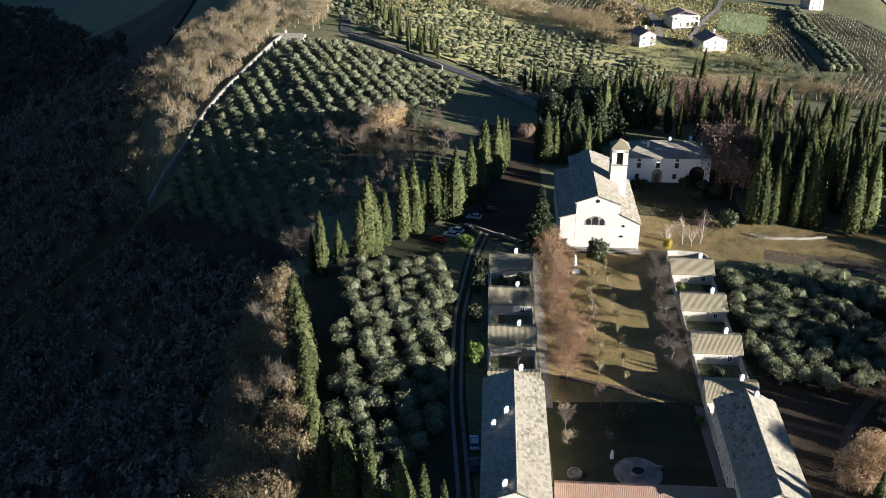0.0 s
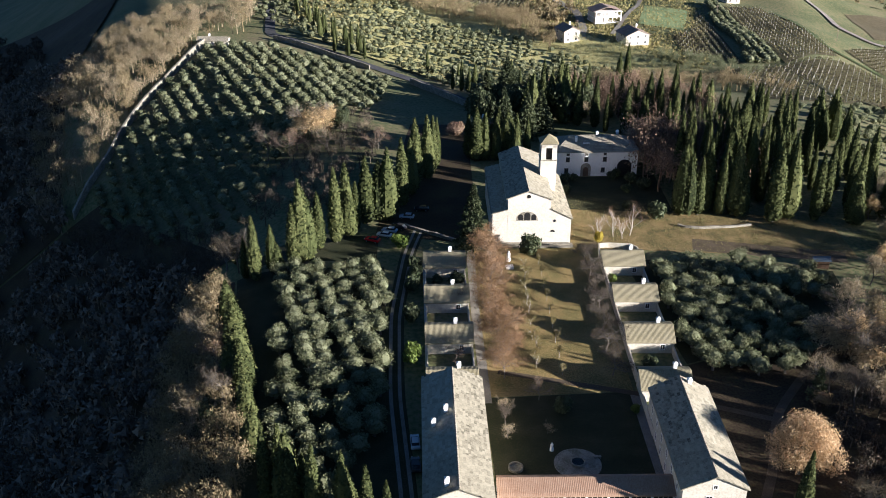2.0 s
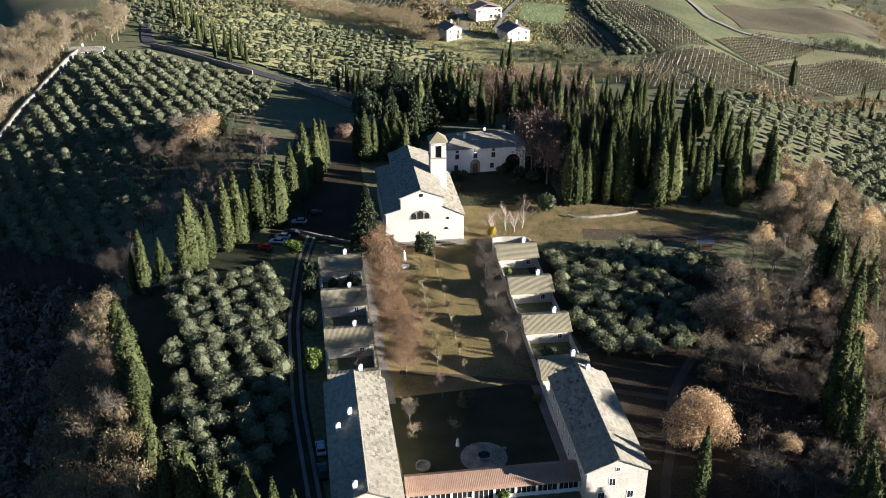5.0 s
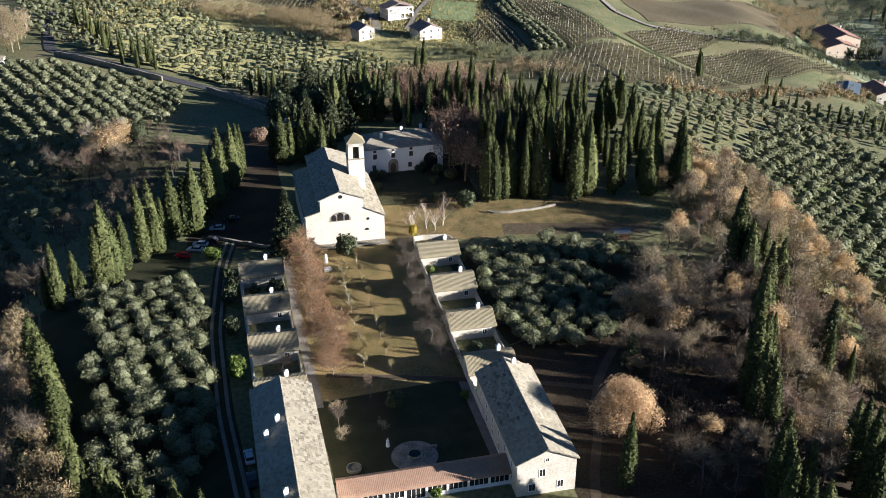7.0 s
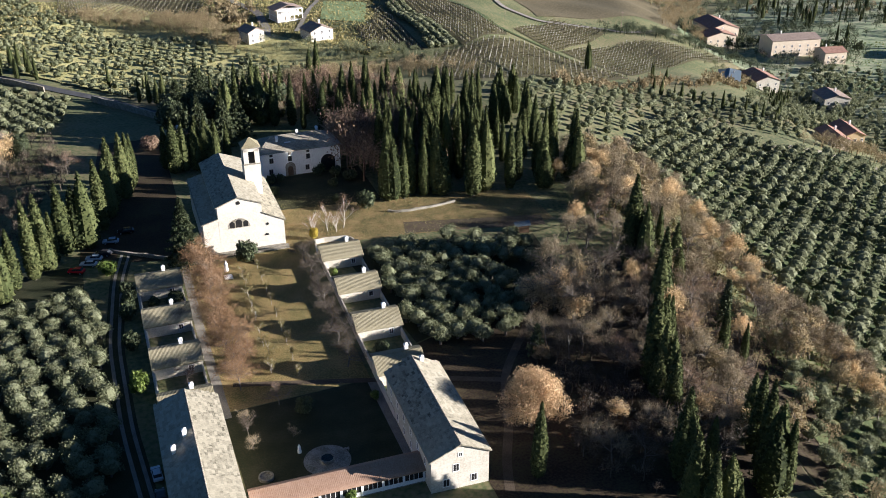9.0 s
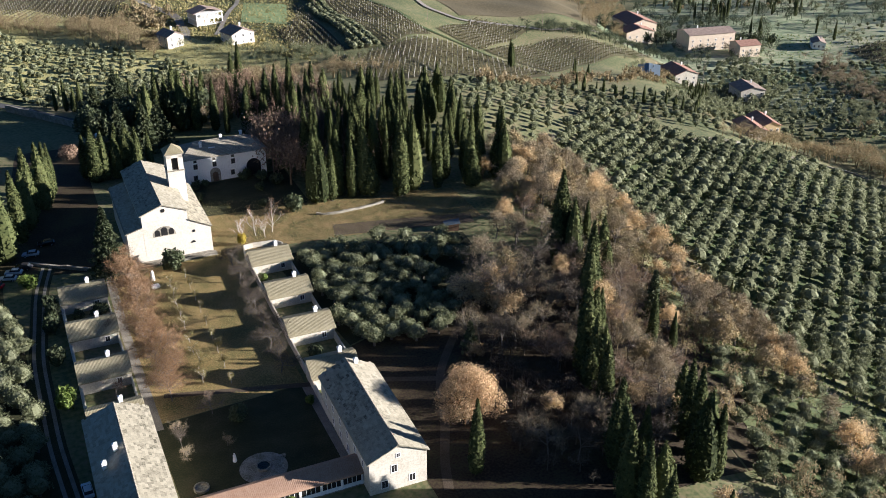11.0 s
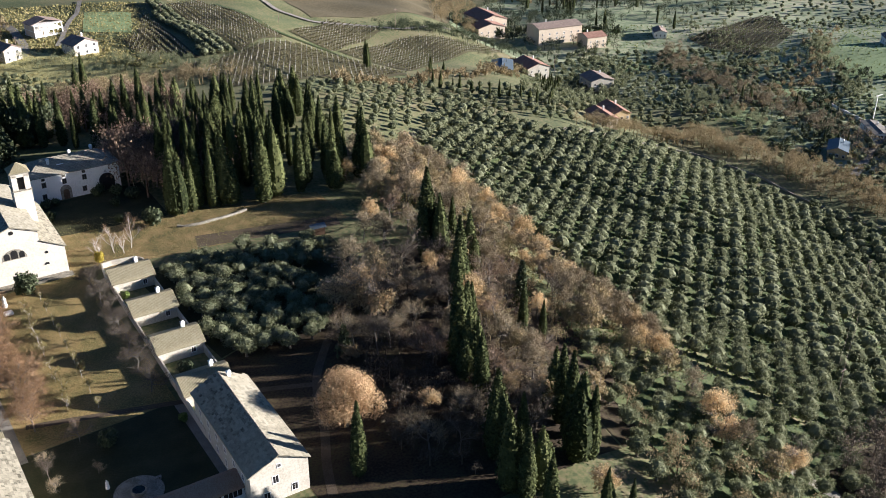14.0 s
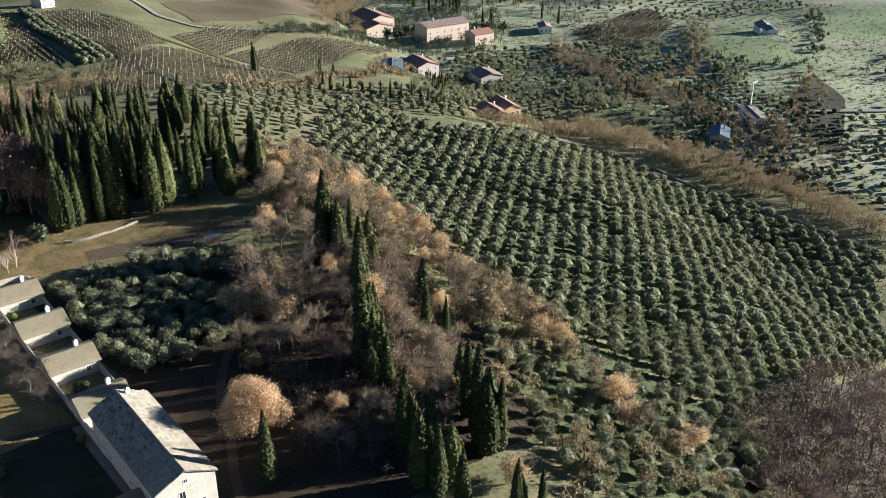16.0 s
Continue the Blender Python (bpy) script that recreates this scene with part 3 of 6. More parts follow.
def roof_slab(name, xa, za, xb, zb, y0, y1, thick, material, parent, label="", rolls=0.0):
    """A roof slope from the ridge (xa, za) to the eave (xb, zb). rolls: spacing of rounded tile rows that run down it."""
    if not rolls:
        return prism(name, [(xa, za), (xb, zb), (xb, zb + thick), (xa, za + thick)], y0, y1, material, parent, label)
    n = int((y1 - y0) / rolls)
    k = 4
    ys = np.linspace(y0, y1, n * k + 1)
    bumpz = thick + 0.055 * np.abs(np.sin(np.arange(n * k + 1) * math.pi / k))
    m = 5
    t = np.linspace(0, 1, m)
    X = xa + (xb - xa) * t
    Z = za + (zb - za) * t
    v = np.stack([np.broadcast_to(X[None], (len(ys), m)), np.broadcast_to(ys[:, None], (len(ys), m)), Z[None] + bumpz[:, None]], -1).reshape(-1, 3)
    i = (np.arange(len(ys) - 1)[:, None] * m + np.arange(m - 1)[None]).ravel()
    f = np.stack([i, i + 1, i + m + 1, i + m], 1)
    low = v.copy()
    low[:, 2] = np.broadcast_to(Z[None], (len(ys), m)).ravel()
    c = len(v)
    f2 = f[:, ::-1] + c
    e = (np.arange(len(ys) - 1) * m + m - 1)
    f3 = np.stack([e, e + c, e + c + m, e + m], 1)
    ends = []
    for base in (0, (len(ys) - 1) * m):
        q = base + np.arange(m - 1)
        ends.append(np.stack([q, q + c, q + 1 + c, q + 1], 1))
    return raw(name, np.concatenate([v, low]), np.concatenate([f, f2, f3] + ends), material, parent, label, flat=False)


SLAB_WIDTHS = (0.5, 0.62, 0.74, 0.86, 1.0)


def slab_corners(w):
    """One roof slab, x down the slope, y across it: laid edge to edge."""
    x, y = (0.0, 0.54), (0.0, w)
    low = [(x[0], y[0], 0), (x[1], y[0], 0.014), (x[1], y[1], 0.014), (x[0], y[1], 0)]
    return np.array(low + [(p, q, z + 0.012) for p, q, z in low])


SLAB_FACES = np.array([(4, 5, 6, 7), (0, 1, 5, 4), (1, 2, 6, 5), (2, 3, 7, 6), (3, 0, 4, 7)])
SLAB_MESHES = []


def slab_roof(parent, xa, za, xb, zb, y0, y1, thick, seed, single=0):
    """Stone slabs in rows down a slope; the first ones from the near end are pieces of their own, the rest one mesh."""
    r = np.random.default_rng(seed)
    if not SLAB_MESHES:
        for w in SLAB_WIDTHS:
            ob = raw("roof_slab", slab_corners(w), SLAB_FACES, M_SLAB)
            SLAB_MESHES.append(ob.data)
            bpy.data.objects.remove(ob)
    length = math.hypot(xb - xa, zb - za)
    side = 1 if xb > xa else -1
    ux, uz = (xb - xa) / length, (zb - za) / length
    base = Matrix(((ux, 0, -uz * side, xa), (0, side, 0, 0), (uz, 0, ux * side, za + thick + 0.012), (0, 0, 0, 1)))
    places = []
    for row in range(int(length / 0.54)):
        y = y0 + r.uniform(-0.2, 0.1)
        while y < y1 - 0.3:
            k = int(r.integers(0, len(SLAB_WIDTHS)))
            places.append((y, row * 0.54, k, 0.0, r.uniform(0, 0.03)))
            y += SLAB_WIDTHS[k]
    places.sort()
    verts, faces = [], []
    for n, (y, down, k, turn, lift) in enumerate(places):
        m = base @ pose(down, y * side if side > 0 else -y - SLAB_WIDTHS[k], lift, 0, 0, turn)
        if n < single:
            ob = new("roof_slab", SLAB_MESHES[k])
            ob.parent = parent
            ob.matrix_basis = m
        else:
            a = np.array(m)
            verts.append(slab_corners(SLAB_WIDTHS[k]) @ a[:3, :3].T + a[:3, 3])
            faces.append(SLAB_FACES + 8 * len(faces))
    rest = raw("slab_covering", np.concatenate(verts), np.concatenate(faces), M_SLAB, parent)
    tagged(rest, kind="stuff")


def window_on(parent, side, u, z, w, h, wall, frame_m, pane_m, name="window", arch=False, deep=0.12):
    """A window with a frame proud of the wall and a dark pane. side: 'y-' 'x-' 'x+', wall: the wall's plane, u: place along it."""
    bm = bmesh.new()
    t = 0.14
    for dims in ((-w / 2 - t, w / 2 + t, -t, 0), (-w / 2 - t, w / 2 + t, h, h + t), (-w / 2 - t, -w / 2, 0, h), (w / 2, w / 2 + t, 0, h)):
        box(bm, dims[0], dims[1], -0.05, 0.1, dims[2], dims[3])
    box(bm, -0.03, 0.03, -0.03, 0.05, 0, h)
    bm2 = bmesh.new()
    box(bm2, -w / 2, w / 2, -0.02, 0.06, 0, h)
    rz = {"y-": 0, "x-": -90, "x+": 90}[side]
    m = pose(u, wall, z) if side == "y-" else pose(wall, u, z, 0, 0, rz)
    fr = part(name, bm, frame_m, parent)
    fr.matrix_basis = m
    pane = part("pane", bm2, pane_m, fr)
    return fr


def chimney(parent, x, y, z, h=1.3, w=0.7):
    bm = bmesh.new()
    box(bm, -w / 2, w / 2, -w / 2, w / 2, 0, h)
    box(bm, -w / 2 - 0.1, w / 2 + 0.1, -w / 2 - 0.1, w / 2 + 0.1, h * 0.72, h * 0.8)
    st = part("chimney", bm, M_VILLA, parent, "white plastered chimney stack")
    st.location = (x, y, z)
    cap = bmesh.new()
    box(cap, -w / 2 - 0.12, w / 2 + 0.12, -w / 2 - 0.12, w / 2 + 0.12, h, h + 0.1)
    r = bmesh.ops.create_cone(cap, cap_ends=True, segments=4, radius1=w * 0.75, radius2=0.05, depth=0.35)
    bmesh.ops.transform(cap, matrix=pose(0, 0, h + 0.27, 0, 0, 45), verts=r["verts"])
    part("chimney_cap", cap, M_VILLA, st)
    return st


def gabled(name, x, y, rz, w, l, eave, ridge, wall_m, roof_m, label, category, group="", over=0.45, rolls=0.0, thick=0.22, z0=-0.6, slabs=False):
    """A house with a ridge along its own y."""
    e = new(name)
    tagged(e, label, category, group)
    e.matrix_basis = pose(x, y, 0, 0, 0, rz)
    h = w / 2
    prism("wall", [(-h, z0), (h, z0), (h, eave), (0, ridge), (-h, eave)], -l / 2, l / 2, wall_m, e)
    k = (ridge - eave) / h
    for s in (-1, 1):
        slope = (0, ridge + 0.03, s * (h + over), eave - k * over + 0.03, -l / 2 - over * 0.7, l / 2 + over * 0.7, thick)
        rf = roof_slab("roof", *slope, M_SLAB if slabs else roof_m, e, rolls=rolls)
        if slabs:
            slab_roof(rf, *slope, int(x) + s, 150)
    bm = bmesh.new()
    bmesh.ops.create_cone(bm, cap_ends=True, segments=8, radius1=0.2, radius2=0.2, depth=l + over * 1.4, matrix=pose(0, 0, ridge + thick, 90))
    part("ridge_tiles", bm, roof_m, e)
    return e


# two long wings of the cloister court
wing_l = gabled("cloister_wing", 13.2, 139.5, -2.9, 11.2, 35, 7.0, 9.4, M_WALL, M_SLATE, "long plastered wing with a stone slab roof and white chimneys", "building", slabs=True)
for cx, cy in ((-3.9, 1.3), (-1.6, 4.2), (-2.0, -15.8)):
    chimney(wing_l, cx, cy, 9.4 - abs(cx) * 2.4 / 5.6, 1.6)
wing_r = gabled("cloister_wing", 56.5, 136.0, -4.7, 10.8, 29, 7.0, 9.5, M_WALL, M_SLATE, "long plastered wing with stone slab roof and gable windows", "building", slabs=True)
chimney(wing_r, 1.7, 13.5, 8.4, 1.5)
for u, z, w, h in ((1.8 - 2.6, 3.9, 1.0, 1.5), (-2.6, 0.9, 1.1, 1.5), (2.6, 1.0, 1.0, 1.4), (0, 7.0, 0.6, 0.7)):
    window_on(wing_r, "y-", u, z, w, h, -14.5, M_VILLA, M_DARK)
for v in range(6):
    window_on(wing_r, "x-", -11 + v * 4.4, 3.9, 0.9, 1.4, -5.4, M_VILLA, M_DARK)
    window_on(wing_r, "x-", -11 + v * 4.4, 0.9, 0.9, 1.5, -5.4, M_VILLA, M_DARK)

# glazed gallery between the wings
gallery = new("gallery")
tagged(gallery, "low glazed gallery with terracotta tile roof linking both wings", "building")
gallery.matrix_basis = pose(35.2, 128.6, 0, 0, 0, -3.6)
block("wall", (-15.6, 15.6, 1.2, 1.5, -0.3, 2.9), M_VILLA, gallery)
block("plinth", (-15.6, 15.6, -2.2, 2.0, -0.3, 0.12), M_GRAVEL, gallery)
for k in range(9):
    block("pier", (-15.4 + k * 3.8 - 0.22, -15.4 + k * 3.8 + 0.22, -2.2, -1.8, 0.1, 2.75), M_VILLA, gallery)
    if k < 8:
        block("parapet", (-15.4 + k * 3.8 + 0.22, -15.4 + k * 3.8 + 3.58, -2.12, -1.95, 0.1, 0.9 if k != 3 else 0.2), M_VILLA, gallery)
        gl = block("glazing", (-15.4 + k * 3.8 + 0.22, -15.4 + k * 3.8 + 3.58, -2.02, -1.98, 0.9 if k != 3 else 0.2, 2.7), M_DARK, gallery)
        for j in range(1, 4):
            xx = -15.4 + k * 3.8 + 0.22 + j * 0.84
            block("mullion", (xx - 0.05, xx + 0.05, -2.07, -1.93, 0.2, 2.7), M_VILLA, gallery)
gal_roof = new("roof_frame")
gal_roof.parent = gallery
gal_roof.matrix_basis = pose(0, 0, 0, 0, 0, 90)
roof_slab("roof", 1.0, 4.0, -2.7, 2.75, -15.7, 15.7, 0.15, M_TERRA, gal_roof, "terracotta barrel tiles", rolls=0.32)
roof_slab("roof", 1.0, 4.0, 2.2, 3.5, -15.7, 15.7, 0.15, M_TERRA, gal_roof, "terracotta barrel tiles", rolls=0.32)

# hermits' cells with walled gardens


def cell(x, y, rz, left):
    e = new("hermit_cell")
    tagged(e, "small plastered hermit cell with lichened tile roof and walled garden", "cottage", "cells along the lawn")
    e.matrix_basis = pose(x, y, 0, 0, 0, rz)
    w, h = 10.2, 4.0
    e2 = new("roof_frame")
    # ridge along local x: walls as a profile turned by 90 degrees
    bm = bmesh.new()
    prof = [(-h, -0.4), (1.8, -0.4), (1.8, 4.4), (0, 4.9), (-h, 2.9)]
    a = [bm.verts.new((-w / 2, p, z)) for p, z in prof]
    b = [bm.verts.new((w / 2, p, z)) for p, z in prof]
    bm.faces.new(a)
    bm.faces.new(b[::-1])
    for i in range(len(prof)):
        bm.faces.new((a[i], b[i], b[(i + 1) % 5], a[(i + 1) % 5]))
    bmesh.ops.recalc_face_normals(bm, faces=bm.faces[:])
    part("wall", bm, M_WALL, e)
    e2.parent = e
    e2.matrix_basis = pose(0, 0, 0, 0, 0, 90)
    roof_slab("roof", 0.0, 4.95, -h - 0.4, 2.75, -w / 2 - 0.3, w / 2 + 0.3, 0.14, M_COPPI, e2, rolls=0.26)
    roof_slab("roof", 0.0, 4.95, 2.2, 4.3, -w / 2 - 0.3, w / 2 + 0.3, 0.14, M_COPPI, e2, rolls=0.26)
    chimney(e, 1.4 if left else 2.2, 0.9, 4.7, 1.3, 0.75)
    window_on(e, "y-", 2.6, 1.0, 0.9, 1.2, -h, M_VILLA, M_DARK)
    s = 1 if left else -1
    # garden walls in front, up to the next cell
    block("garden_wall", (-w / 2, -w / 2 + 0.35, -15.2, -h - 0.02, -0.3, 2.0), M_WALL, e, bevel=0.05)
    block("garden_wall", (w / 2 - 0.35, w / 2, -15.2, -h - 0.02, -0.3, 2.0), M_WALL, e, bevel=0.05)
    return e


CELLS = []
for k in range(4):
    CELLS.append(cell(17.3 - k * 0.87, 216.0 - k * 17.6, -2.8, True))
    CELLS.append(cell(62.5 - k * 1.5, 213.6 - k * 17.9, -4.6, False))

# the church
church = new("church")
tagged(church, "plastered stone church with nave, side aisles and stone slab roofs", "church")
church.matrix_basis = pose(41.2, 229.2, 0, 0, 0, -3.5)
CL = 33.0
prism("nave_wall", [(-6.0, -0.5), (5.4, -0.5), (5.4, 13.0), (-0.6, 15.3), (-6.0, 13.2)], 0, CL, M_CHURCH, church)
prism("aisle_wall", [(-10.0, -0.5), (-5.99, -0.5), (-5.99, 10.0), (-10.0, 8.9)], 0.02, CL - 0.5, M_CHURCH, church)
prism("aisle_wall", [(5.39, -0.5), (11.0, -0.5), (11.0, 7.4), (5.39, 10.2)], 0.02, CL - 3, M_CHURCH, church)
for nm, slope in (("nave_roof", (-0.6, 15.35, -6.5, 13.1, -0.25, CL + 0.3, 0.25)), ("nave_roof", (-0.6, 15.35, 6.0, 12.85, -0.25, CL + 0.3, 0.25)),
                  ("aisle_roof", (-6.02, 10.05, -10.5, 8.8, -0.2, CL - 0.3, 0.22)), ("aisle_roof", (5.42, 10.25, 11.4, 7.3, -0.2, CL - 2.8, 0.22))):
    rf = roof_slab(nm, *slope, M_SLAB, church)
    slab_roof(rf, *slope, int(slope[2] * 10) + 300)


def arch_panel(name, cx, z0, w, h, y, thick, material, parent, seg=16, label=""):
    """A flat-based panel with a round top, w wide, h high to the crown."""
    r = w / 2
    straight = max(0, h - r)
    pts = [(cx - r, z0), (cx + r, z0)]
    k = min(1.0, h / r)
    for i in range(seg + 1):
        a = math.pi * i / seg
        pts.append((cx + r * math.cos(a), z0 + straight + r * k * math.sin(a)))
    return prism(name, pts, y - thick, y + thick, material, parent, label)


fr = arch_panel("lunette_frame", -0.8, 6.9, 5.8, 2.7, 0.0, 0.06, M_STONE, church)
for lx, lw in ((-2.55, 1.25), (-0.8, 1.6), (0.95, 1.25)):
    arch_panel("lunette_pane", lx, 7.1, lw, 2.25 if lx == -0.8 else 1.7, -0.04, 0.06, M_DARK, church)
for ox, oz, rr in ((-0.5, 13.9, 0.5), (6.6, 6.9, 0.35)):
    bm = bmesh.new()
    bmesh.ops.create_cone(bm, cap_ends=True, segments=20, radius1=rr, radius2=rr, depth=0.14, matrix=pose(ox, -0.02, oz, 90))
    part("oculus", bm, M_DARK, church)
arch_panel("small_lunette", 6.2, 3.6, 1.2, 0.6, -0.02, 0.05, M_DARK, church)
bm = bmesh.new()
box(bm, -10.6, 11.6, -2.4, -0.05, -0.3, 0.35)
box(bm, -9.6, 10.6, -1.4, -0.05, 0.35, 0.55)
part("front_steps", bm, M_STONE, church)

tower = new("bell_tower")
tagged(tower, "square plastered bell tower with arched openings and pyramid roof", "bell tower")
tower.matrix_basis = pose(48.3, 245.5, 0, 0, 0, -3.5)
block("shaft", (-2.2, 2.2, -2.2, 2.2, -0.5, 18.2), M_CHURCH, tower)
block("cornice", (-2.35, 2.35, -2.35, 2.35, 18.2, 18.5), M_STONE, tower)
bm = bmesh.new()
for sx in (-1, 1):
    for sy in (-1, 1):
        box(bm, sx * 2.15 if sx < 0 else 0.85, -0.85 if sx < 0 else 2.15, sy * 2.15 if sy < 0 else 0.85, -0.85 if sy < 0 else 2.15, 18.5, 22.6)
box(bm, -2.15, 2.15, -2.15, 2.15, 21.9, 22.9)
part("belfry", bm, M_CHURCH, tower)
# dark block added in place of the unlit bell chamber
block("belfry_shade_core", (-1.5, 1.5, -1.5, 1.5, 18.5, 21.9), M_DARK, tower)
block("cornice", (-2.5, 2.5, -2.5, 2.5, 22.9, 23.15), M_STONE, tower)
bm = bmesh.new()
bmesh.ops.create_cone(bm, cap_ends=True, segments=4, radius1=3.7, radius2=0.05, depth=2.2, matrix=pose(0, 0, 24.25, 0, 0, 45))
part("pyramid_roof", bm, M_COPPI, tower)

# the guest house behind the church
villa = new("guest_house")
tagged(villa, "two-storey white guest house with hipped grey roof and arches", "house")
villa.matrix_basis = pose(69.5, 275.2, 0, 0, 0, -1.5)
block("wall", (-13.4, 13.0, 0, 13.0, -0.6, 8.1), M_VILLA, villa)
bm = bmesh.new()
pts = [(-14, -0.6, 8.1), (13.6, -0.6, 8.0), (13.6, 13.6, 8.0), (-14, 13.6, 8.1), (-7.5, 6.5, 11.4), (7.5, 6.5, 11.4)]
vv = [bm.verts.new(p) for p in pts]
for q in ((0, 1, 5, 4), (1, 2, 5), (2, 3, 4, 5), (3, 0, 4), (3, 2, 1, 0)):
    bm.faces.new([vv[i] for i in q])
part("roof", bm, M_SLATE, villa)
for u in (-9.0, -3.2, 2.6, 8.2):
    if u < 8:
        window_on(villa, "y-", u, 4.9, 1.0, 1.4, 0.0, M_STONE, M_DARK)
        window_on(villa, "y-", u, 7.0, 0.7, 0.6, 0.0, M_STONE, M_DARK)
for u in (-9.3, 2.2):
    window_on(villa, "y-", u, 1.3, 1.0, 1.4, 0.0, M_STONE, M_DARK)
arch_panel("door_frame", -3.2, 0.0, 3.2, 4.4, -0.02, 0.08, M_STONE, villa)
arch_panel("door", -3.2, 0.0, 1.7, 3.1, -0.06, 0.09, M_WOOD, villa)
# flat dark panel: the shaded depth behind the arch as colour
arch_panel("loggia_arch", 8.9, 0.0, 4.6, 5.4, -0.02, 0.08, M_DARK, villa)
for cx, cy, cz in ((-6, 4, 10.2), (8, 9, 10.2), (2, 11, 9.2)):
    chimney(villa, cx, cy, cz, 1.4)
block("skylight", (-3.9, -1.9, 3.0, 4.4, 9.6, 9.95), M_VILLA, villa)

# ---- walls in the grounds ----


def wall_line(name, pts, h, thick, label, category="wall", buttress=0.0, step=4.0, material=None):
    """A stone wall that follows the ground, with a slightly uneven coping."""
    pts = np.array(pts, float)
    s = np.concatenate([[0], np.cumsum(np.hypot(*np.diff(pts, axis=0).T))])
    n = max(2, int(s[-1] / step))
    t = np.linspace(0, s[-1], n + 1)
    c = np.stack([np.interp(t, s, pts[:, k]) for k in (0, 1)], 1)
    d = np.gradient(c, axis=0)
    nr = np.stack([-d[:, 1], d[:, 0]], 1) / np.hypot(*d.T)[:, None]
    r = np.random.default_rng(int(abs(pts[0, 0]) * 10))
    rows = []
    z = ground(c[:, 0], c[:, 1])
    for i in range(n + 1):
        a, b = c[i] + nr[i] * thick / 2, c[i] - nr[i] * thick / 2
        top = z[i] + h + r.normal(0, 0.08)
        rows.append([(a[0], a[1], z[i] - 0.8), (a[0], a[1], top), (b[0], b[1], top), (b[0], b[1], z[i] - 0.8)])
    v = np.array(rows).reshape(-1, 3)
    f = []
    for i in range(n):
        for k in range(4):
            k2 = (k + 1) % 4
            f.append((i * 4 + k, (i + 1) * 4 + k, (i + 1) * 4 + k2, i * 4 + k2))
    f += [(0, 1, 2, 3), (n * 4 + 3, n * 4 + 2, n * 4 + 1, n * 4)]
    w = tagged(raw(name, v, f, material or M_STONE), label, category, kind="structure")
    if buttress:
        for i in range(1, n, 2):
            a = c[i] - nr[i] * (thick / 2 + 0.35)
            b = block("buttress", (-0.35, 0.35, -0.4, 0.4, -0.6, h * 0.75), M_STONE, w, bevel=0.06)
            b.matrix_basis = pose(a[0], a[1], z[i], 0, 0, math.degrees(math.atan2(d[i, 0], -d[i, 1])))
    return w


wall_line("boundary_wall", [(-76, 448.7), (-85.4, 410.7), (-92.7, 376.3), (-99.5, 349.2), (-111, 332.5)], 3.4, 0.8, "long pale stone boundary wall with buttresses along the olive yard", buttress=1.0)
wall_line("road_wall", [(-45, 458), (-32, 446), (-15, 429), (0, 414)], 2.2, 0.6, "stone wall beside the narrow road")
wall_line("road_wall", [(17, 396), (27, 381), (35, 366.5), (43.5, 341)], 2.6, 0.6, "stone wall beside the narrow road")
# added wall in the shape of a sunlit strip between shadows
wall_line("light_strip_wall", [(8, 243), (15, 237.4), (21.5, 232.2)], 0.8, 0.7, "low pale wall standing in for a strip of sunlight at the forecourt", step=2)
wall_line("terrace_wall", [(84.5, 237.4), (86.5, 235.9), (90, 235.1), (99.5, 235.2), (105, 236)], 0.65, 0.6, "low curved stone wall in front of the cypresses", step=2)
wall_line("retaining_wall", [(262, 279), (285, 279), (308, 283), (335, 281), (352, 272), (358, 240), (353, 192), (347, 124), (340, 90)], 0.9, 0.6, "dark retaining wall round the foot of the olive slope")
wall_line("garden_wall", [(57.6, 216.5), (59.5, 226), (69, 224), (68.6, 216.2)], 1.5, 0.35, "low plastered wall of a disused cell garden", step=3, material=M_WALL)
wall_line("lane_hedge_wall", [(9.6, 165), (10.6, 185), (12.0, 217)], 1.8, 0.4, "garden wall behind the cells beside the lane", step=4, material=M_WALL)

# ---- trees, bushes and growth ----
R = np.random.default_rng(11)
CYP = []
for k in range(6):
    lv, tk = cypress_arrays(np.random.default_rng(20 + k), 16.0, (1.15, 1.5, 1.0, 1.25, 1.7, 1.1)[k], 1500, 0.42, (1, 2, 1, 1, 3, 1)[k])
    CYP.append(tree("cypress", "tall narrow dark green cypress tree", "cypress", [("trunk", tk, M_BARK), ("crown", lv, M_CYPRESS)]))
cypress = Kind(CYP)


def cypress_row(places, label="", fat=1.0):
    for x, y, h in places:
        c = cypress.put(x, y, h / 16 * R.uniform(0.95, 1.15) * fat, h / 16)
        if label:
            tagged(c, label)


# the row beside the forecourt
cypress_row([(-30.6, 217.7, 18), (-26.5, 220.5, 13.3), (-38, 234, 9), (-33.4, 220.4, 12), (-19.1, 224.4, 23), (-15, 231, 16.4), (-10.5, 234.4, 21.5), (-7.7, 240, 20.5),
             (-5.1, 241.7, 14.4), (-2.3, 245.5, 20.5), (3.8, 247.2, 22), (8.1, 257, 21), (12.8, 272, 21.5), (16.9, 279, 19.9), (20.5, 288, 16), (-21, 223, 17), (11, 265, 18), (19, 284, 18)],
            "tall cypress in the row beside the forecourt", 1.4)
cypress_row([(33.5, 291, 18), (36.5, 292, 16), (31.5, 296, 14), (40, 291, 15), (44, 294, 16), (47.5, 297, 14), (42, 300, 15)], "broad old cypress behind the church", 1.7)
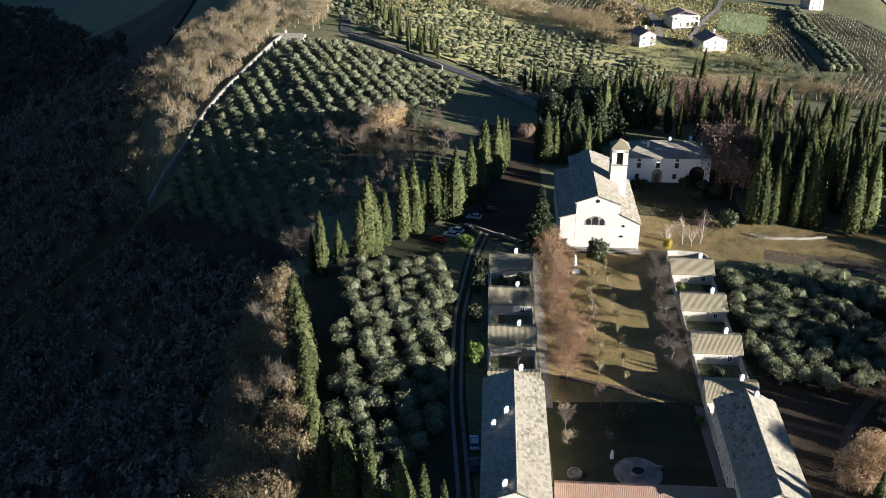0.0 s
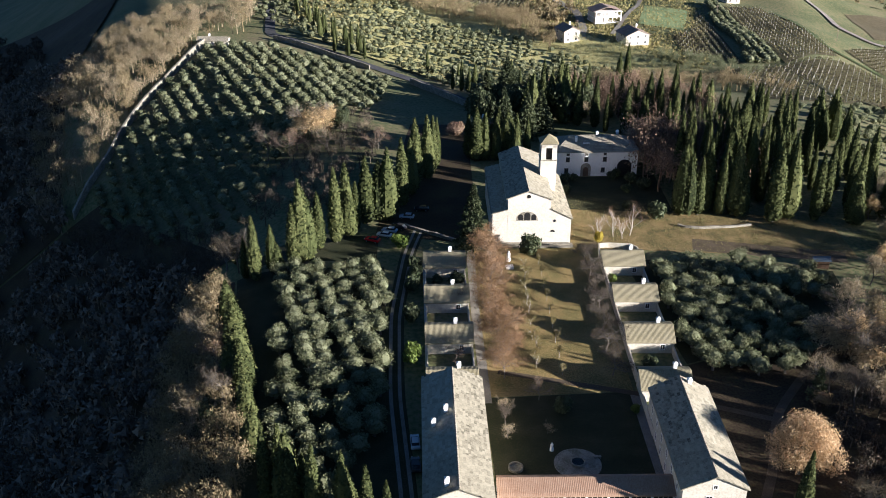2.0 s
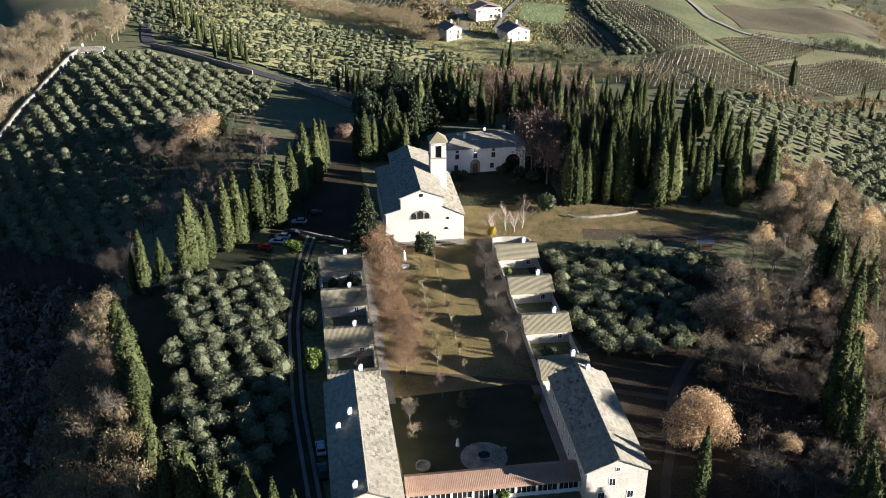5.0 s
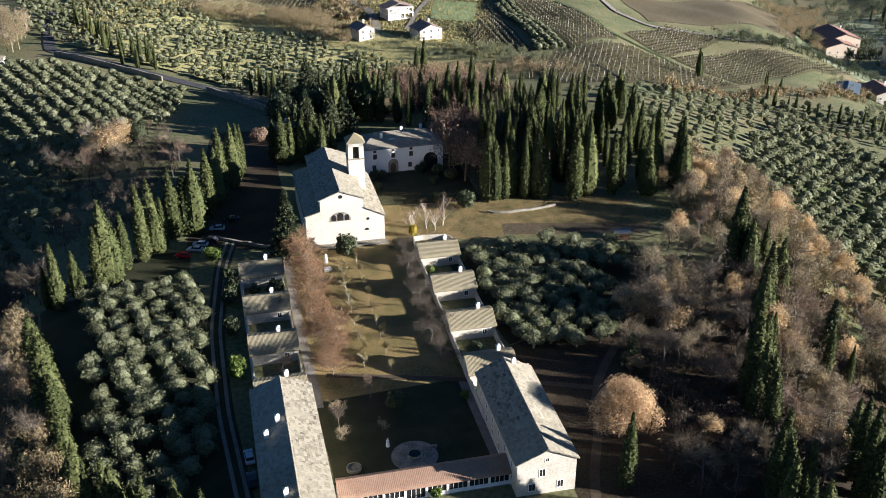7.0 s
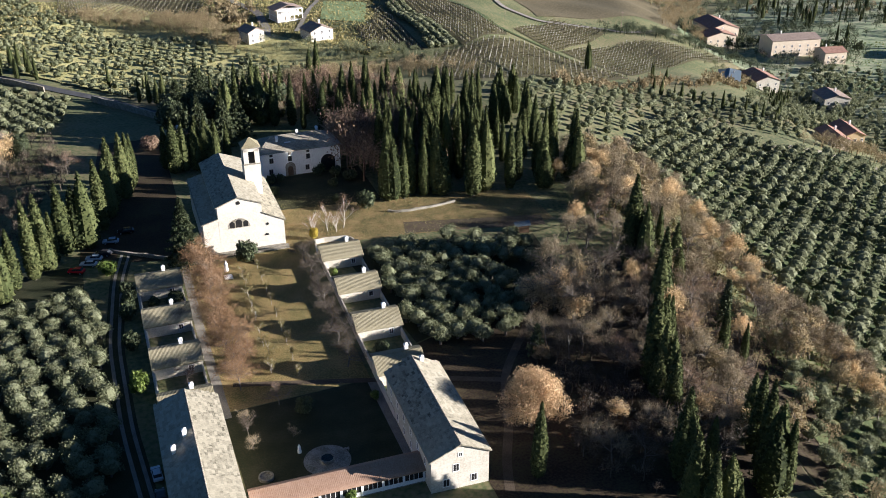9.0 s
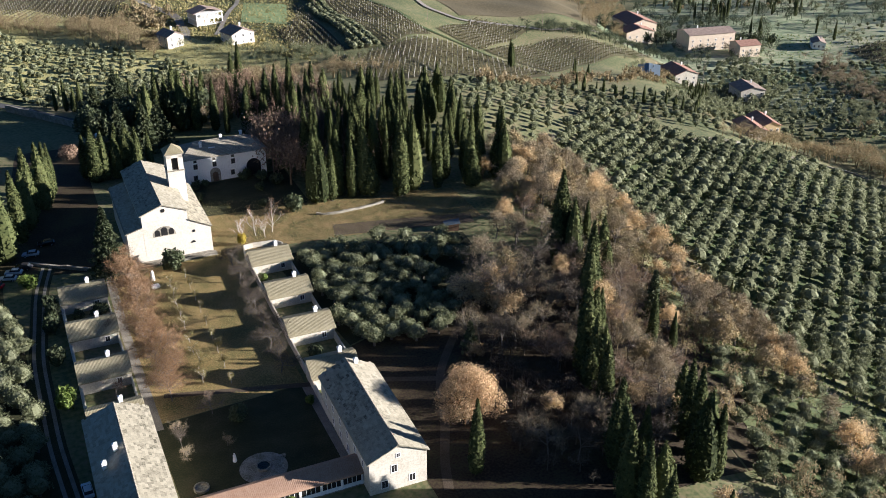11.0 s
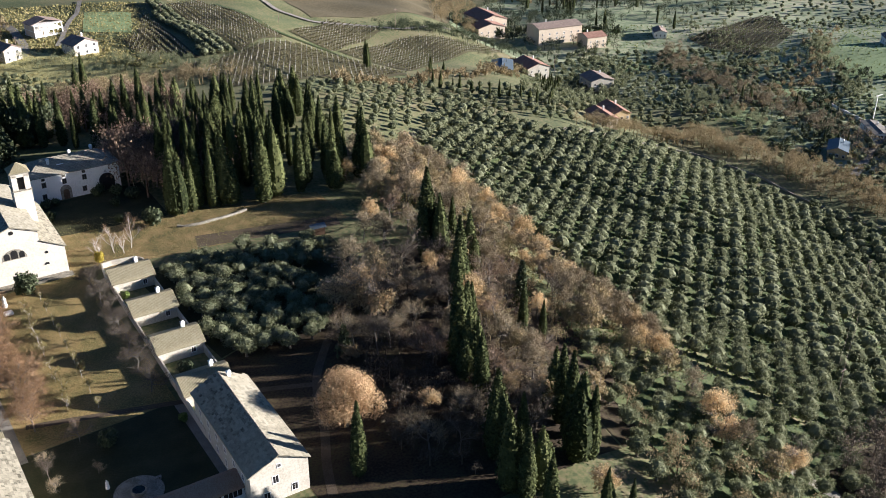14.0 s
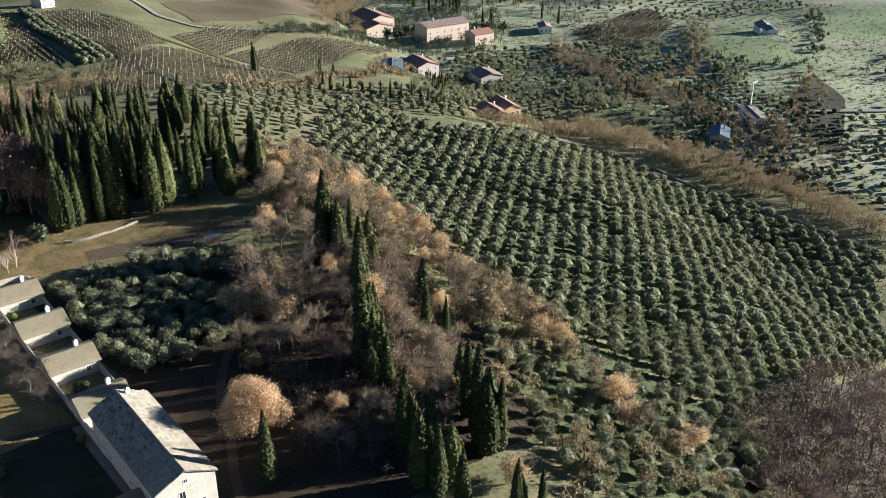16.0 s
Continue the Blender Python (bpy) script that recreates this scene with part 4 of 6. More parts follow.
# the line beside the lower olive yard, and the group below it
cypress_row([(-34.4, 194.8, 13.7), (-32.6, 187, 14), (-31.1, 180, 15.7), (-29.3, 172, 14.5), (-27.9, 165, 15), (-26, 155, 13), (-23.7, 146, 11.5)], "cypress in a close green line beside the olives", 2.0)
cypress_row([(-20.3, 132, 17.5), (-18, 135, 15), (-16.3, 130.4, 17.4), (-13.5, 129, 13), (-11.7, 126, 16.8), (-6.8, 124.7, 16), (-2.9, 122, 15.4), (0.4, 118, 15.3)], "cypress in a close group below the olives", 1.3)
# the front of the cypress wood
cypress_row([(87.6, 246, 22), (92.3, 244.3, 18), (98.4, 243.7, 19), (102.3, 243.6, 23), (106.2, 245.2, 11.5), (111.8, 238, 23.5), (117, 240, 23), (124, 238, 21), (129, 243, 20), (134, 236, 19), (139, 240, 18)], fat=1.25)
# the ridge
cypress_row([(130.3, 182, 25), (131, 177.4, 19.7), (140, 184, 14.8), (125.8, 162.3, 20.5), (135.6, 171, 16.8), (104.3, 134.8, 25), (114.8, 143.7, 14.4), (106, 130.4, 15),
             (126.7, 139.8, 14), (129.4, 136, 11), (93.5, 109, 18.9), (89.9, 101.8, 13.6), (97.2, 106, 14), (120, 155, 19), (110, 139, 18), (128, 180, 18)], "tall cypress on the wooded ridge", 1.3)
cypress_row([(111.6, 113, 15.3), (110, 109.3, 18.4), (108.8, 105.5, 19.4), (106.7, 100.4, 19), (107.4, 98, 16.6), (69.4, 118.5, 16.4), (98.5, 85.4, 11), (102.4, 83, 9), (91, 91.3, 12.8), (89.2, 100.4, 17), (89.6, 96.0, 16), (92.2, 108.0, 16), (104.7, 131.6, 17), (108.6, 138.0, 18), (102.7, 125.0, 15), (93.5, 96.7, 14)], "tall cypress on the wooded ridge", 1.3)
# a close stand added across the sun's path, which shades the guest house
cypress_row([(101 + 1.13 * k, 250 + 2.1 * k, 20 + 1.5 * math.sin(k * 2.1)) for k in range(17)], "tall cypress in a close stand added to shade the guest house", 1.6)
# several of these are added only to shade the clearing and forecourt
cypress_row([(58, 328, 20), (62, 331, 21), (66, 335, 19), (70, 329, 22), (74, 325, 20), (65, 346, 21), (71, 344, 22), (107, 384, 20), (103, 381, 17), (46, 287, 15), (50, 290, 15), (95, 246.5, 22), (90, 249, 22)], "tall dark cypress behind the guest house", 1.3)
cypress_row([(34.4, 389, 10), (38, 386.6, 13), (41, 384.7, 11)])
for x, y in scatter_in([(84, 300), (118, 252), (146, 232), (158, 240), (160, 300), (130, 345), (66, 345)], 80, R, 4.2):
    h = R.uniform(13, 20)
    cypress.put(x, y, h / 16 * R.uniform(1.1, 1.5), h / 16)
for x, y in scatter_in([(90, 258), (104, 249), (124, 249), (120, 270), (96, 276)], 30, R, 3.2):
    h = R.uniform(19, 24)
    cypress.put(x, y, h / 16, h / 16)
for x, y in scatter_in([(-45, 520), (-34, 520), (2, 425), (-18, 440)], 22, R, 4.0):
    h = R.uniform(9, 14)
    cypress.put(x, y, h / 16, h / 16)
for x, y in scatter_in([(0, 420), (22, 405), (60, 372), (90, 380), (70, 400), (20, 425)], 14, R, 4.0):
    h = R.uniform(8, 13)
    cypress.put(x, y, h / 16, h / 16)

# olives
OLV = [olive_arrays(np.random.default_rng(40 + k)) for k in range(4)]
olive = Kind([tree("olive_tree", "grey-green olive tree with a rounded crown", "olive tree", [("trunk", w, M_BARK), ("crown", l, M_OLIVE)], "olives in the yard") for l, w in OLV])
for poly in ([(-25, 217), (2, 218), (1, 150), (-8, 124), (-21, 146)], [(70, 217), (112, 208), (106, 186), (86, 162), (65, 166)]):
    for x, y in rows_in(poly, 4.5, 4.4, 12, 0.65, R, 0.03):
        olive.put(x, y, R.uniform(1.05, 1.5), R.uniform(1.0, 1.35))
FAR = [round_olive_arrays(np.random.default_rng(60 + k)) for k in range(5)]


PLAIN = [round_olive_arrays(np.random.default_rng(70 + k), 90, 0.9) for k in range(4)]


def olive_stuff(name, pts, lo, hi, label, kinds=None):
    s = R.uniform(lo, hi, len(pts))
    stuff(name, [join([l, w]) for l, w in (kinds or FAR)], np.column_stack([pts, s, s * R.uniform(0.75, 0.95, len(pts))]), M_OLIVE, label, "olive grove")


SLOPE = [(184, 262), (215, 300), (246, 318), (262, 274), (285, 273), (308, 276), (335, 274), (346, 264), (350, 193), (344, 120), (262, 84), (166, 82), (166, 110), (162, 128), (164, 148), (171, 172), (175, 200), (184, 232)]
pts = rows_in(SLOPE, 5.8, 5.1, 38, 0.45, R, 0.03)
d2 = (pts[:, 0] - 150) ** 2 + (pts[:, 1] - 100) ** 2
order = np.argsort(d2)
for x, y in pts[order[:60]]:
    tagged(olive.put(x, y, R.uniform(1.15, 1.45), 1.2), "silvery olive tree on the terraced slope", group="olives on the slope")
olive_stuff("olive_grove", pts[order[60:]], 1.15, 1.6, "terraced rows of silvery olive trees on the slope")
for x, y in rows_in([(140, 133), (154, 120), (166, 92), (168, 70), (150, 60), (120, 62), (108, 80), (124, 110)], 4.8, 4.8, 30, 0.7, R):
    tagged(olive.put(x, y, R.uniform(0.85, 1.25)), "olive tree on the steep grassy bank", group="olives on the bank")
olive_stuff("olive_grove", rows_in([(-72, 444), (-46, 444), (-18, 422), (8, 398), (2, 345), (-12, 345), (-20, 332), (-32, 312), (-38, 256), (-70, 280), (-105, 330), (-97, 348), (-90, 376), (-82, 410)], 5.6, 5.0, 20, 0.4, R, 0.02), 1.05, 1.35, "rows of olive trees inside the boundary wall")
olive_stuff("olive_grove", rows_in([(-58, 500), (-75, 600), (-30, 660), (5, 600), (30, 560), (92, 480), (140, 410), (64, 366), (50, 372), (2, 430), (-36, 462)], 6.3, 5.8, 35, 0.7, R, 0.22), 0.8, 1.2, "olive trees on the far hillside", PLAIN)
olive_stuff("olive_grove", rows_in([(160, 340), (200, 350), (262, 372), (330, 330), (290, 292), (250, 322), (212, 302), (180, 262), (165, 280)], 6.2, 5.8, 55, 0.9, R), 0.75, 1.15, "olive trees below the cypress wood")

# tufts of winter grass
def grass(poly, n, size, material, label):
    p = scatter_in(poly, n, R)
    a = R.uniform(0, 2 * math.pi, len(p))
    h = size * R.uniform(0.5, 1.3, len(p))
    z = ground(p[:, 0], p[:, 1])
    dx, dy = np.cos(a) * h * 0.6, np.sin(a) * h * 0.6
    lean = R.normal(0, 0.25, (len(p), 2)) * h[:, None]
    v = np.stack([np.stack([p[:, 0] - dx, p[:, 1] - dy, z], 1), np.stack([p[:, 0] + dx, p[:, 1] + dy, z], 1),
                  np.stack([p[:, 0] + lean[:, 0], p[:, 1] + lean[:, 1], z + 0.7 * h + 0.1], 1)], 1).reshape(-1, 3)
    tagged(raw("grass_tufts", v, np.arange(len(v)).reshape(-1, 3), material), label, "grass", kind="stuff")


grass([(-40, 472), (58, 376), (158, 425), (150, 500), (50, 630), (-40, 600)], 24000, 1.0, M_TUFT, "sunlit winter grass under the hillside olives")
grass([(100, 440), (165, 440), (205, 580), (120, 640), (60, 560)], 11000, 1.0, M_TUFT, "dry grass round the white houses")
grass(SLOPE, 9000, 0.8, M_TUFTGREEN, "green grass between the olives of the slope")
grass([(112, 62), (128, 112), (140, 150), (165, 150), (176, 66)], 4500, 0.6, M_TUFTGREEN, "green grass on the steep bank")
grass([(50, 227), (126, 214), (128, 236), (50, 264)], 9000, 0.22, M_TUFT, "rough dry grass beside the church")
grass([(22, 160), (52, 160), (56, 226), (24, 226)], 7000, 0.17, M_TUFT, "short dry grass of the lawn")
grass([(395, 100), (700, 60), (760, 400), (520, 540), (400, 330)], 12000, 1.3, M_TUFTGREEN, "winter grass of the plain")
grass([(136, 205), (150, 250), (185, 262), (176, 200), (166, 150), (158, 150)], 3500, 0.7, M_TUFT, "dry grass on the sunny brow")

# winter woods
SCRUB, FINE, FEATHER = [], [], []
for k in range(4):
    rr = np.random.default_rng(80 + k)
    lobes = [(0, 0, 3.4, 1.8)] + [(1.6 * math.cos(a), 1.6 * math.sin(a), rr.uniform(2.2, 4.4), rr.uniform(1.0, 1.6)) for a in (0.3, 1.7, 3.1, 4.6)]
    stem = tube([(0, 0, -0.8), (0.1, 0, 1.5), (0, 0.1, 3)], [0.2, 0.15, 0.08], 4)
    SCRUB.append(join([lobe_crown(lobes, 64, 1.2, rr, 1.0, 0.5, 0.42, 0.9), stem]))
    FEATHER.append(join([lobe_crown(lobes, 520, 0.33, rr, 1.0, 0.75, 0.24, 0.7), stem]))
    FINE.append(join([lobe_crown(lobes, 300, 0.42, rr, 1.0, 0.7, 0.3, 0.9), stem]))


def wood(name, pts, lo, hi, material, label, kinds=None, tall=1.15):
    s = R.uniform(lo, hi, len(pts))
    stuff(name, kinds or SCRUB, np.column_stack([pts, s, s * R.uniform(0.85, 1.15, len(pts)) * tall]), material, label, "woodland")


wood("woodland", scatter_in([(-44, 60), (-46, 170), (-46, 210), (-50, 240), (-72, 268), (-112, 325), (-140, 385), (-140, 440), (-150, 500), (-190, 560), (-330, 640), (-420, 500), (-260, 100), (-100, 60)], 4000, R, 0),
     0.85, 1.4, M_SLOPEWOOD, "leafless oak wood on the shaded slope")
# darker twig colour than the lit woods, for the shade on this slope
wood("woodland", scatter_in([(-185, 570), (-215, 640), (-300, 800), (-540, 1320), (-700, 1480), (-900, 1400), (-560, 1150), (-420, 800), (-330, 620), (-190, 560)], 1500, R, 0), 1.0, 1.7, M_TWIG_PLUM_SHADE, "leafless wood on the far shaded slope")
for m, n, tint in ((M_BROWNWOOD, 130, "brown"), (M_TWIG, 140, "grey-tan")):
    wood("woodland", scatter_in([(-114, 331), (-132, 352), (-142, 391), (-144, 430), (-140, 470), (-122, 490), (-96, 506), (-78, 520), (-58, 520), (-60, 470), (-80, 456), (-88, 411), (-95, 376), (-102, 350)], n, R, 4.4), 1.0, 1.75, m, tint + " oak wood outside the boundary wall", FEATHER)
wood("woodland", scatter_in([(136, 212), (146, 250), (172, 254), (180, 230), (170, 195), (166, 165), (158, 140), (156, 124), (146, 116), (140, 136), (148, 165), (152, 198)], 60, R, 3.4), 0.5, 0.9, M_BROWNWOOD, "brown scrub oak along the brow", FINE)
wood("woodland", scatter_in([(168, 82), (250, 82), (300, 62), (200, 20), (140, 30), (140, 55), (152, 66)], 250, R, 3.0), 0.9, 1.6, M_SLOPEWOOD, "bare grey-brown wood at the foot of the bank", FEATHER, 1.3)
wood("woodland", scatter_in([(268, 286), (300, 290), (340, 288), (362, 278), (366, 240), (361, 190), (352, 110), (372, 110), (385, 200), (392, 250), (380, 292), (340, 306)], 260, R, 2.2), 0.8, 1.4, M_BROWNWOOD, "brown leafless hedge wood below the retaining wall", FINE)
wood("woodland", scatter_in([(14, 575), (30, 585), (90, 560), (98, 500), (92, 480), (60, 545)], 130, R, 3), 0.8, 1.4, M_BROWNWOOD, "reddish winter wood on the far hillside", FINE)
wood("woodland", scatter_in([(112, 100), (108, 128), (122, 150), (128, 172), (138, 200), (150, 200), (150, 165), (142, 136), (134, 118), (126, 100)], 60, R, 3.0), 0.5, 1.0, M_BROWNWOOD, "thin brown wood on the ridge", FINE)
wood("woodland", scatter_in([(84, 262), (90, 251), (108, 252), (120, 262), (112, 300), (88, 302), (84, 285)], 60, R, 3.2), 1.7, 2.4, M_RUST, "tall leafless rust-brown wood beside the guest house", FEATHER)
wood("woodland", scatter_in([(62, 352), (78, 334), (100, 326), (122, 318), (134, 326), (124, 352), (104, 376), (84, 378)], 60, R, 3.6), 1.3, 2.1, M_RUST, "leafless rust-brown trees behind the guest house", FEATHER)
wood("woodland", scatter_in([(-48, 120), (-48, 225), (-36, 212), (-37, 200), (-33, 170), (-27, 150), (-24, 120)], 170, R, 2.2), 0.7, 1.5, M_BROWNWOOD, "winter oaks at the edge of the slope", FEATHER)
# shade of the thicket is partly in its dark twig colour
wood("woodland", scatter_in([(-36, 252), (-12, 256), (2, 300), (0, 335), (-16, 335), (-28, 316), (-36, 280)], 90, R, 2.8), 0.5, 1.1, M_TWIG_PLUM_SHADE, "dim leafless thicket behind the cypress row", FINE)
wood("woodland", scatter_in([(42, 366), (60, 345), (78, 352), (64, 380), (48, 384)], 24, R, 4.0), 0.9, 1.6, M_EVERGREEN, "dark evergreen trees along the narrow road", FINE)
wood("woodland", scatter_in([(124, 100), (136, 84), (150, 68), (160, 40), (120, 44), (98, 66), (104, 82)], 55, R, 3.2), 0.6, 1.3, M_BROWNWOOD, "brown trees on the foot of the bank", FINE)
wood("woodland", scatter_in([(-102, 322), (-112, 326), (-72, 264), (-48, 236), (-36, 240), (-40, 258), (-70, 282)], 110, R, 2.6), 0.6, 1.1, M_TWIG_PLUM_SHADE, "dim leafless wood below the olive yard", FINE)
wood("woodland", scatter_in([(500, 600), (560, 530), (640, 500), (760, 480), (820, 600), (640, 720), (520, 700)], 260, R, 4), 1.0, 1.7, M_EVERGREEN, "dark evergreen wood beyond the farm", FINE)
wood("undergrowth", scatter_in([(76, 114), (82, 128), (88, 160), (104, 172), (122, 168), (116, 140), (108, 114), (95, 98)], 130, R, 2.2), 0.4, 0.95, M_TWIG_PLUM_SHADE, "dark leafless undergrowth beneath the ridge trees", FINE)

# bare trees
BARE = []
for k, (hh, tw, mt) in enumerate(((11, 1500, M_TWIG), (12, 1500, M_RUST), (10, 1400, M_TWIG), (12, 1700, M_TWIG_PLUM_SHADE))):
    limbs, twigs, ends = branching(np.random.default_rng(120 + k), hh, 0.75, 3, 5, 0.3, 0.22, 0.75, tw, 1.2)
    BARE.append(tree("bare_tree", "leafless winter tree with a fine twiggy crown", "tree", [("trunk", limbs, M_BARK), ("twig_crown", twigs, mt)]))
bare = Kind(BARE)
for x, y, s in ((88.8, 286, 1.2), (94, 278, 1.25), (103, 273, 1.2), (98, 282, 1.3), (91, 268, 1.1), (110, 262, 1.1), (84, 290, 1.1), (106, 290, 1.2), (75, 330, 1.1), (85, 338, 1.1), (97, 342, 1.2), (110, 345, 1.1), (66, 340, 1.0), (122, 340, 1.1)):
    bare.put(x, y, s)
for x, y, s in ((-40, 232, 1.2), (-36, 226, 1.0), (-39, 186, 1.2), (-35, 178, 1.0), (-40, 205, 0.8), (-32, 163, 0.9), (-36, 157, 1.0), (-28.5, 314, 1.0), (-3, 313, 0.8), (-36, 314, 1.0), (-15, 310, 0.9), (2, 305, 0.8), (-40, 170, 0.8)):
    bare.put(x, y, s)
for x, y, s in ((102, 168, 1.0), (110, 168, 1.05), (101.6, 140, 0.9), (105, 152, 1.0), (94, 150, 0.9), (95.6, 121, 0.8), (132, 159, 1.0), (124, 164, 0.9), (145, 150, 0.9), (152, 140, 0.8), (140, 160, 0.9), (83, 123, 0.7), (88, 113, 0.7), (118, 125, 0.8),
                (122, 130, 0.8), (138, 222, 0.9), (146, 215, 0.9), (155, 205, 0.8), (134, 205, 0.9), (126, 195, 0.8), (118, 175, 1.0), (113, 160, 0.9)):
    bare.put(x, y, s)
for x, y in scatter_in([(78, 112), (84, 128), (90, 160), (108, 178), (136, 192), (132, 165), (122, 140), (116, 112), (100, 98)], 16, R, 5.5):
    tagged(bare.put(x, y, R.uniform(0.75, 1.05)), "leafless tree in the shadowy wood on the ridge")
for x, y, s in ((160, 60, 1.0), (172, 62, 0.9), (185, 66, 1.0), (150, 50, 0.9), (205, 70, 1.0), (165, 45, 1.0)):
    bare.put(x, y, s)
for x, y, s in ((19, 197, 0.45), (15, 178.5, 0.4), (16.5, 173, 0.4)):
    tagged(bare.put(x, y, s), "small bare tree in a walled cell garden")

# the reddish avenue row on the lawn and the dark row by the other cells
REDS = []
for k in range(4):
    limbs, twigs, ends = branching(np.random.default_rng(150 + k), 9.5, 0.75, 3, 6, 0.12, 0.12, 0.75, 3000, 0.95)
    REDS.append(tree("avenue_tree", "leafless reddish-brown tree in a close row on the lawn", "tree", [("trunk", limbs, M_BARK), ("twig_crown", twigs, M_TWIG_RED)], "row of reddish trees"))
reds = Kind(REDS)
for k in range(17):
    reds.put(25.8 + k * 0.16 + R.uniform(-0.6, 0.6), 166.5 + k * 3.5, R.uniform(0.9, 1.1))
PLUMS = []
for k in range(2):
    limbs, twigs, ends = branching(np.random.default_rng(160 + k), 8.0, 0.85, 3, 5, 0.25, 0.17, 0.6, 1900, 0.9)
    PLUMS.append(tree("bare_tree", "leafless plum-brown tree beside the cells", "tree", [("trunk", limbs, M_BARK), ("twig_crown", twigs, M_TWIG_PLUM_SHADE)], "row of plum-brown trees"))
plums = Kind(PLUMS)
for x, y, s in ((54, 217, 1.0), (53, 208, 0.95), (52.6, 200, 1.0), (51.8, 191, 1.0), (51, 184, 1.05), (49.6, 175, 1.0), (49, 166, 1.1)):
    plums.put(x, y, s)

# young trees in two thin rows
YOUNG = []
for k in range(2):
    rr = np.random.default_rng(170 + k)
    limbs, twigs, ends = branching(rr, 4.6, 0.4, 2, 5, 0.3, 0.06, 1.0, 130, 0.5)
    c = ends[rr.integers(0, len(ends), 130)] + rr.normal(0, 0.22, (130, 3))
    YOUNG.append(tree("young_tree", "slender young tree with sparse yellow-green leaves", "tree", [("trunk", limbs, M_PALEBARK), ("twig_crown", twigs, M_TWIG), ("leaves", leaf_tris(c, rr.normal(0, 1, (130, 3)), np.full(130, 0.3), rr), M_PALELEAF)], "young trees on the lawn"))
young = Kind(YOUNG)
for k in range(9):
    young.put(33.4 + k * 0.5, 170 + k * 5.6, R.uniform(0.75, 1.05))
    young.put(38.5 + k * 0.42, 167 + k * 6.3, R.uniform(0.7, 0.95))

# white birches, yellow shrub
limbs, twigs, ends = branching(np.random.default_rng(181), 10, 0.35, 2, 7, 0.2, 0.13, 1.1, 500, 0.8)
birch = Kind([tree("birch", "bare white-barked birch beside the church", "birch", [("trunk", limbs, M_PALEBARK), ("twig_crown", twigs, M_TWIG_RED)])])
for x, y, s in ((60.1, 229.6, 0.95), (64.9, 232, 0.9), (67, 230.5, 0.8), (69.6, 232.4, 1.05)):
    birch.put(x, y, s)

# leafy oaks in rust colour
OAKS = []
for k in range(3):
    rr = np.random.default_rng(190 + k)
    limbs, twigs, ends = branching(rr, 11, 0.8, 3, 5, 0.2, 0.25, 0.7, 500, 1.0)
    n = 2600
    lobes = [(0, 0, 4.8, 2.6)] + [(2.5 * math.cos(a), 2.5 * math.sin(a), rr.uniform(2.2, 6.2), rr.uniform(1.3, 2.1)) for a in np.arange(10) * 0.65]
    OAKS.append(tree("oak_tree", "oak with dry rust-coloured winter leaves", "oak", [("trunk", limbs, M_BARK), ("twig_crown", twigs, M_TWIG), ("leaves", lobe_crown(lobes, n, 0.4, rr, 1.0, 0.6, 0.36, 0.7), M_OAK)]))
oak = Kind(OAKS)
for x, y, s in ((-21, 323.4, 1.5), (-24, 325, 1.3), (-17, 325, 1.35), (-43, 147, 0.8), (-38, 143, 0.8), (-40, 152, 0.7), (-41, 204, 0.5), (-14, 116, 0.5), (-2, 128, 0.3)):
    oak.put(x, y, s)
for x, y, s in ((107, 122, 0.75), (113, 117, 0.7), (148, 99, 0.85), (141, 93, 0.85), (158, 137, 0.8), (162, 150, 0.8), (157, 128, 0.7), (101, 169, 1.25), (107, 173, 1.1), (97, 173, 1.0), (103, 163, 1.1), (125, 150, 0.7), (103, 90, 0.7), (150, 82, 0.8), (88, 152, 0.5), (165, 165, 0.7), (136, 176, 0.7), (110, 130, 0.6), (92, 128, 0.6)):
    tagged(oak.put(x, y, s), "brown-leaved oak in the wood on the ridge")


def big_crown(r, height, width, count, size, slim, inner=0.6, tilt=0.8):
    """A broad domed crown of small leaf lobes."""
    lobes = [(0, 0, height * 0.6, width * 0.3)]
    for k in range(22):
        a, q = k * 2.4 + r.normal(0, 0.2), width * r.uniform(0.3, 0.4) * math.sqrt((k + 0.5) / 22)
        lobes.append((q * math.cos(a), q * math.sin(a), height * (0.78 - 0.45 * (k / 22) ** 1.5) + r.normal(0, 0.06 * height), width * r.uniform(0.09, 0.2)))
    return lobe_crown(lobes, count, size, r, 0.95, inner, slim, tilt)


rr = np.random.default_rng(197)
limbs, twigs, ends = branching(rr, 9, 0.9, 3, 5, 0.2, 0.3, 0.6, 400, 1.0)
great = tree("oak_tree", "broad oak full of dry tan leaves beside the wing", "oak", [("trunk", limbs, M_BARK), ("twig_crown", twigs, M_TWIG), ("leaves", big_crown(rr, 10.5, 13.0, 19000, 0.22, 0.55, 0.45, 0.6), M_RUSTLEAF)])
first(great, 75.2, 132.2, 1.12, 1.25)

# taller trees along the brow and among the ridge cypresses
BROW = []
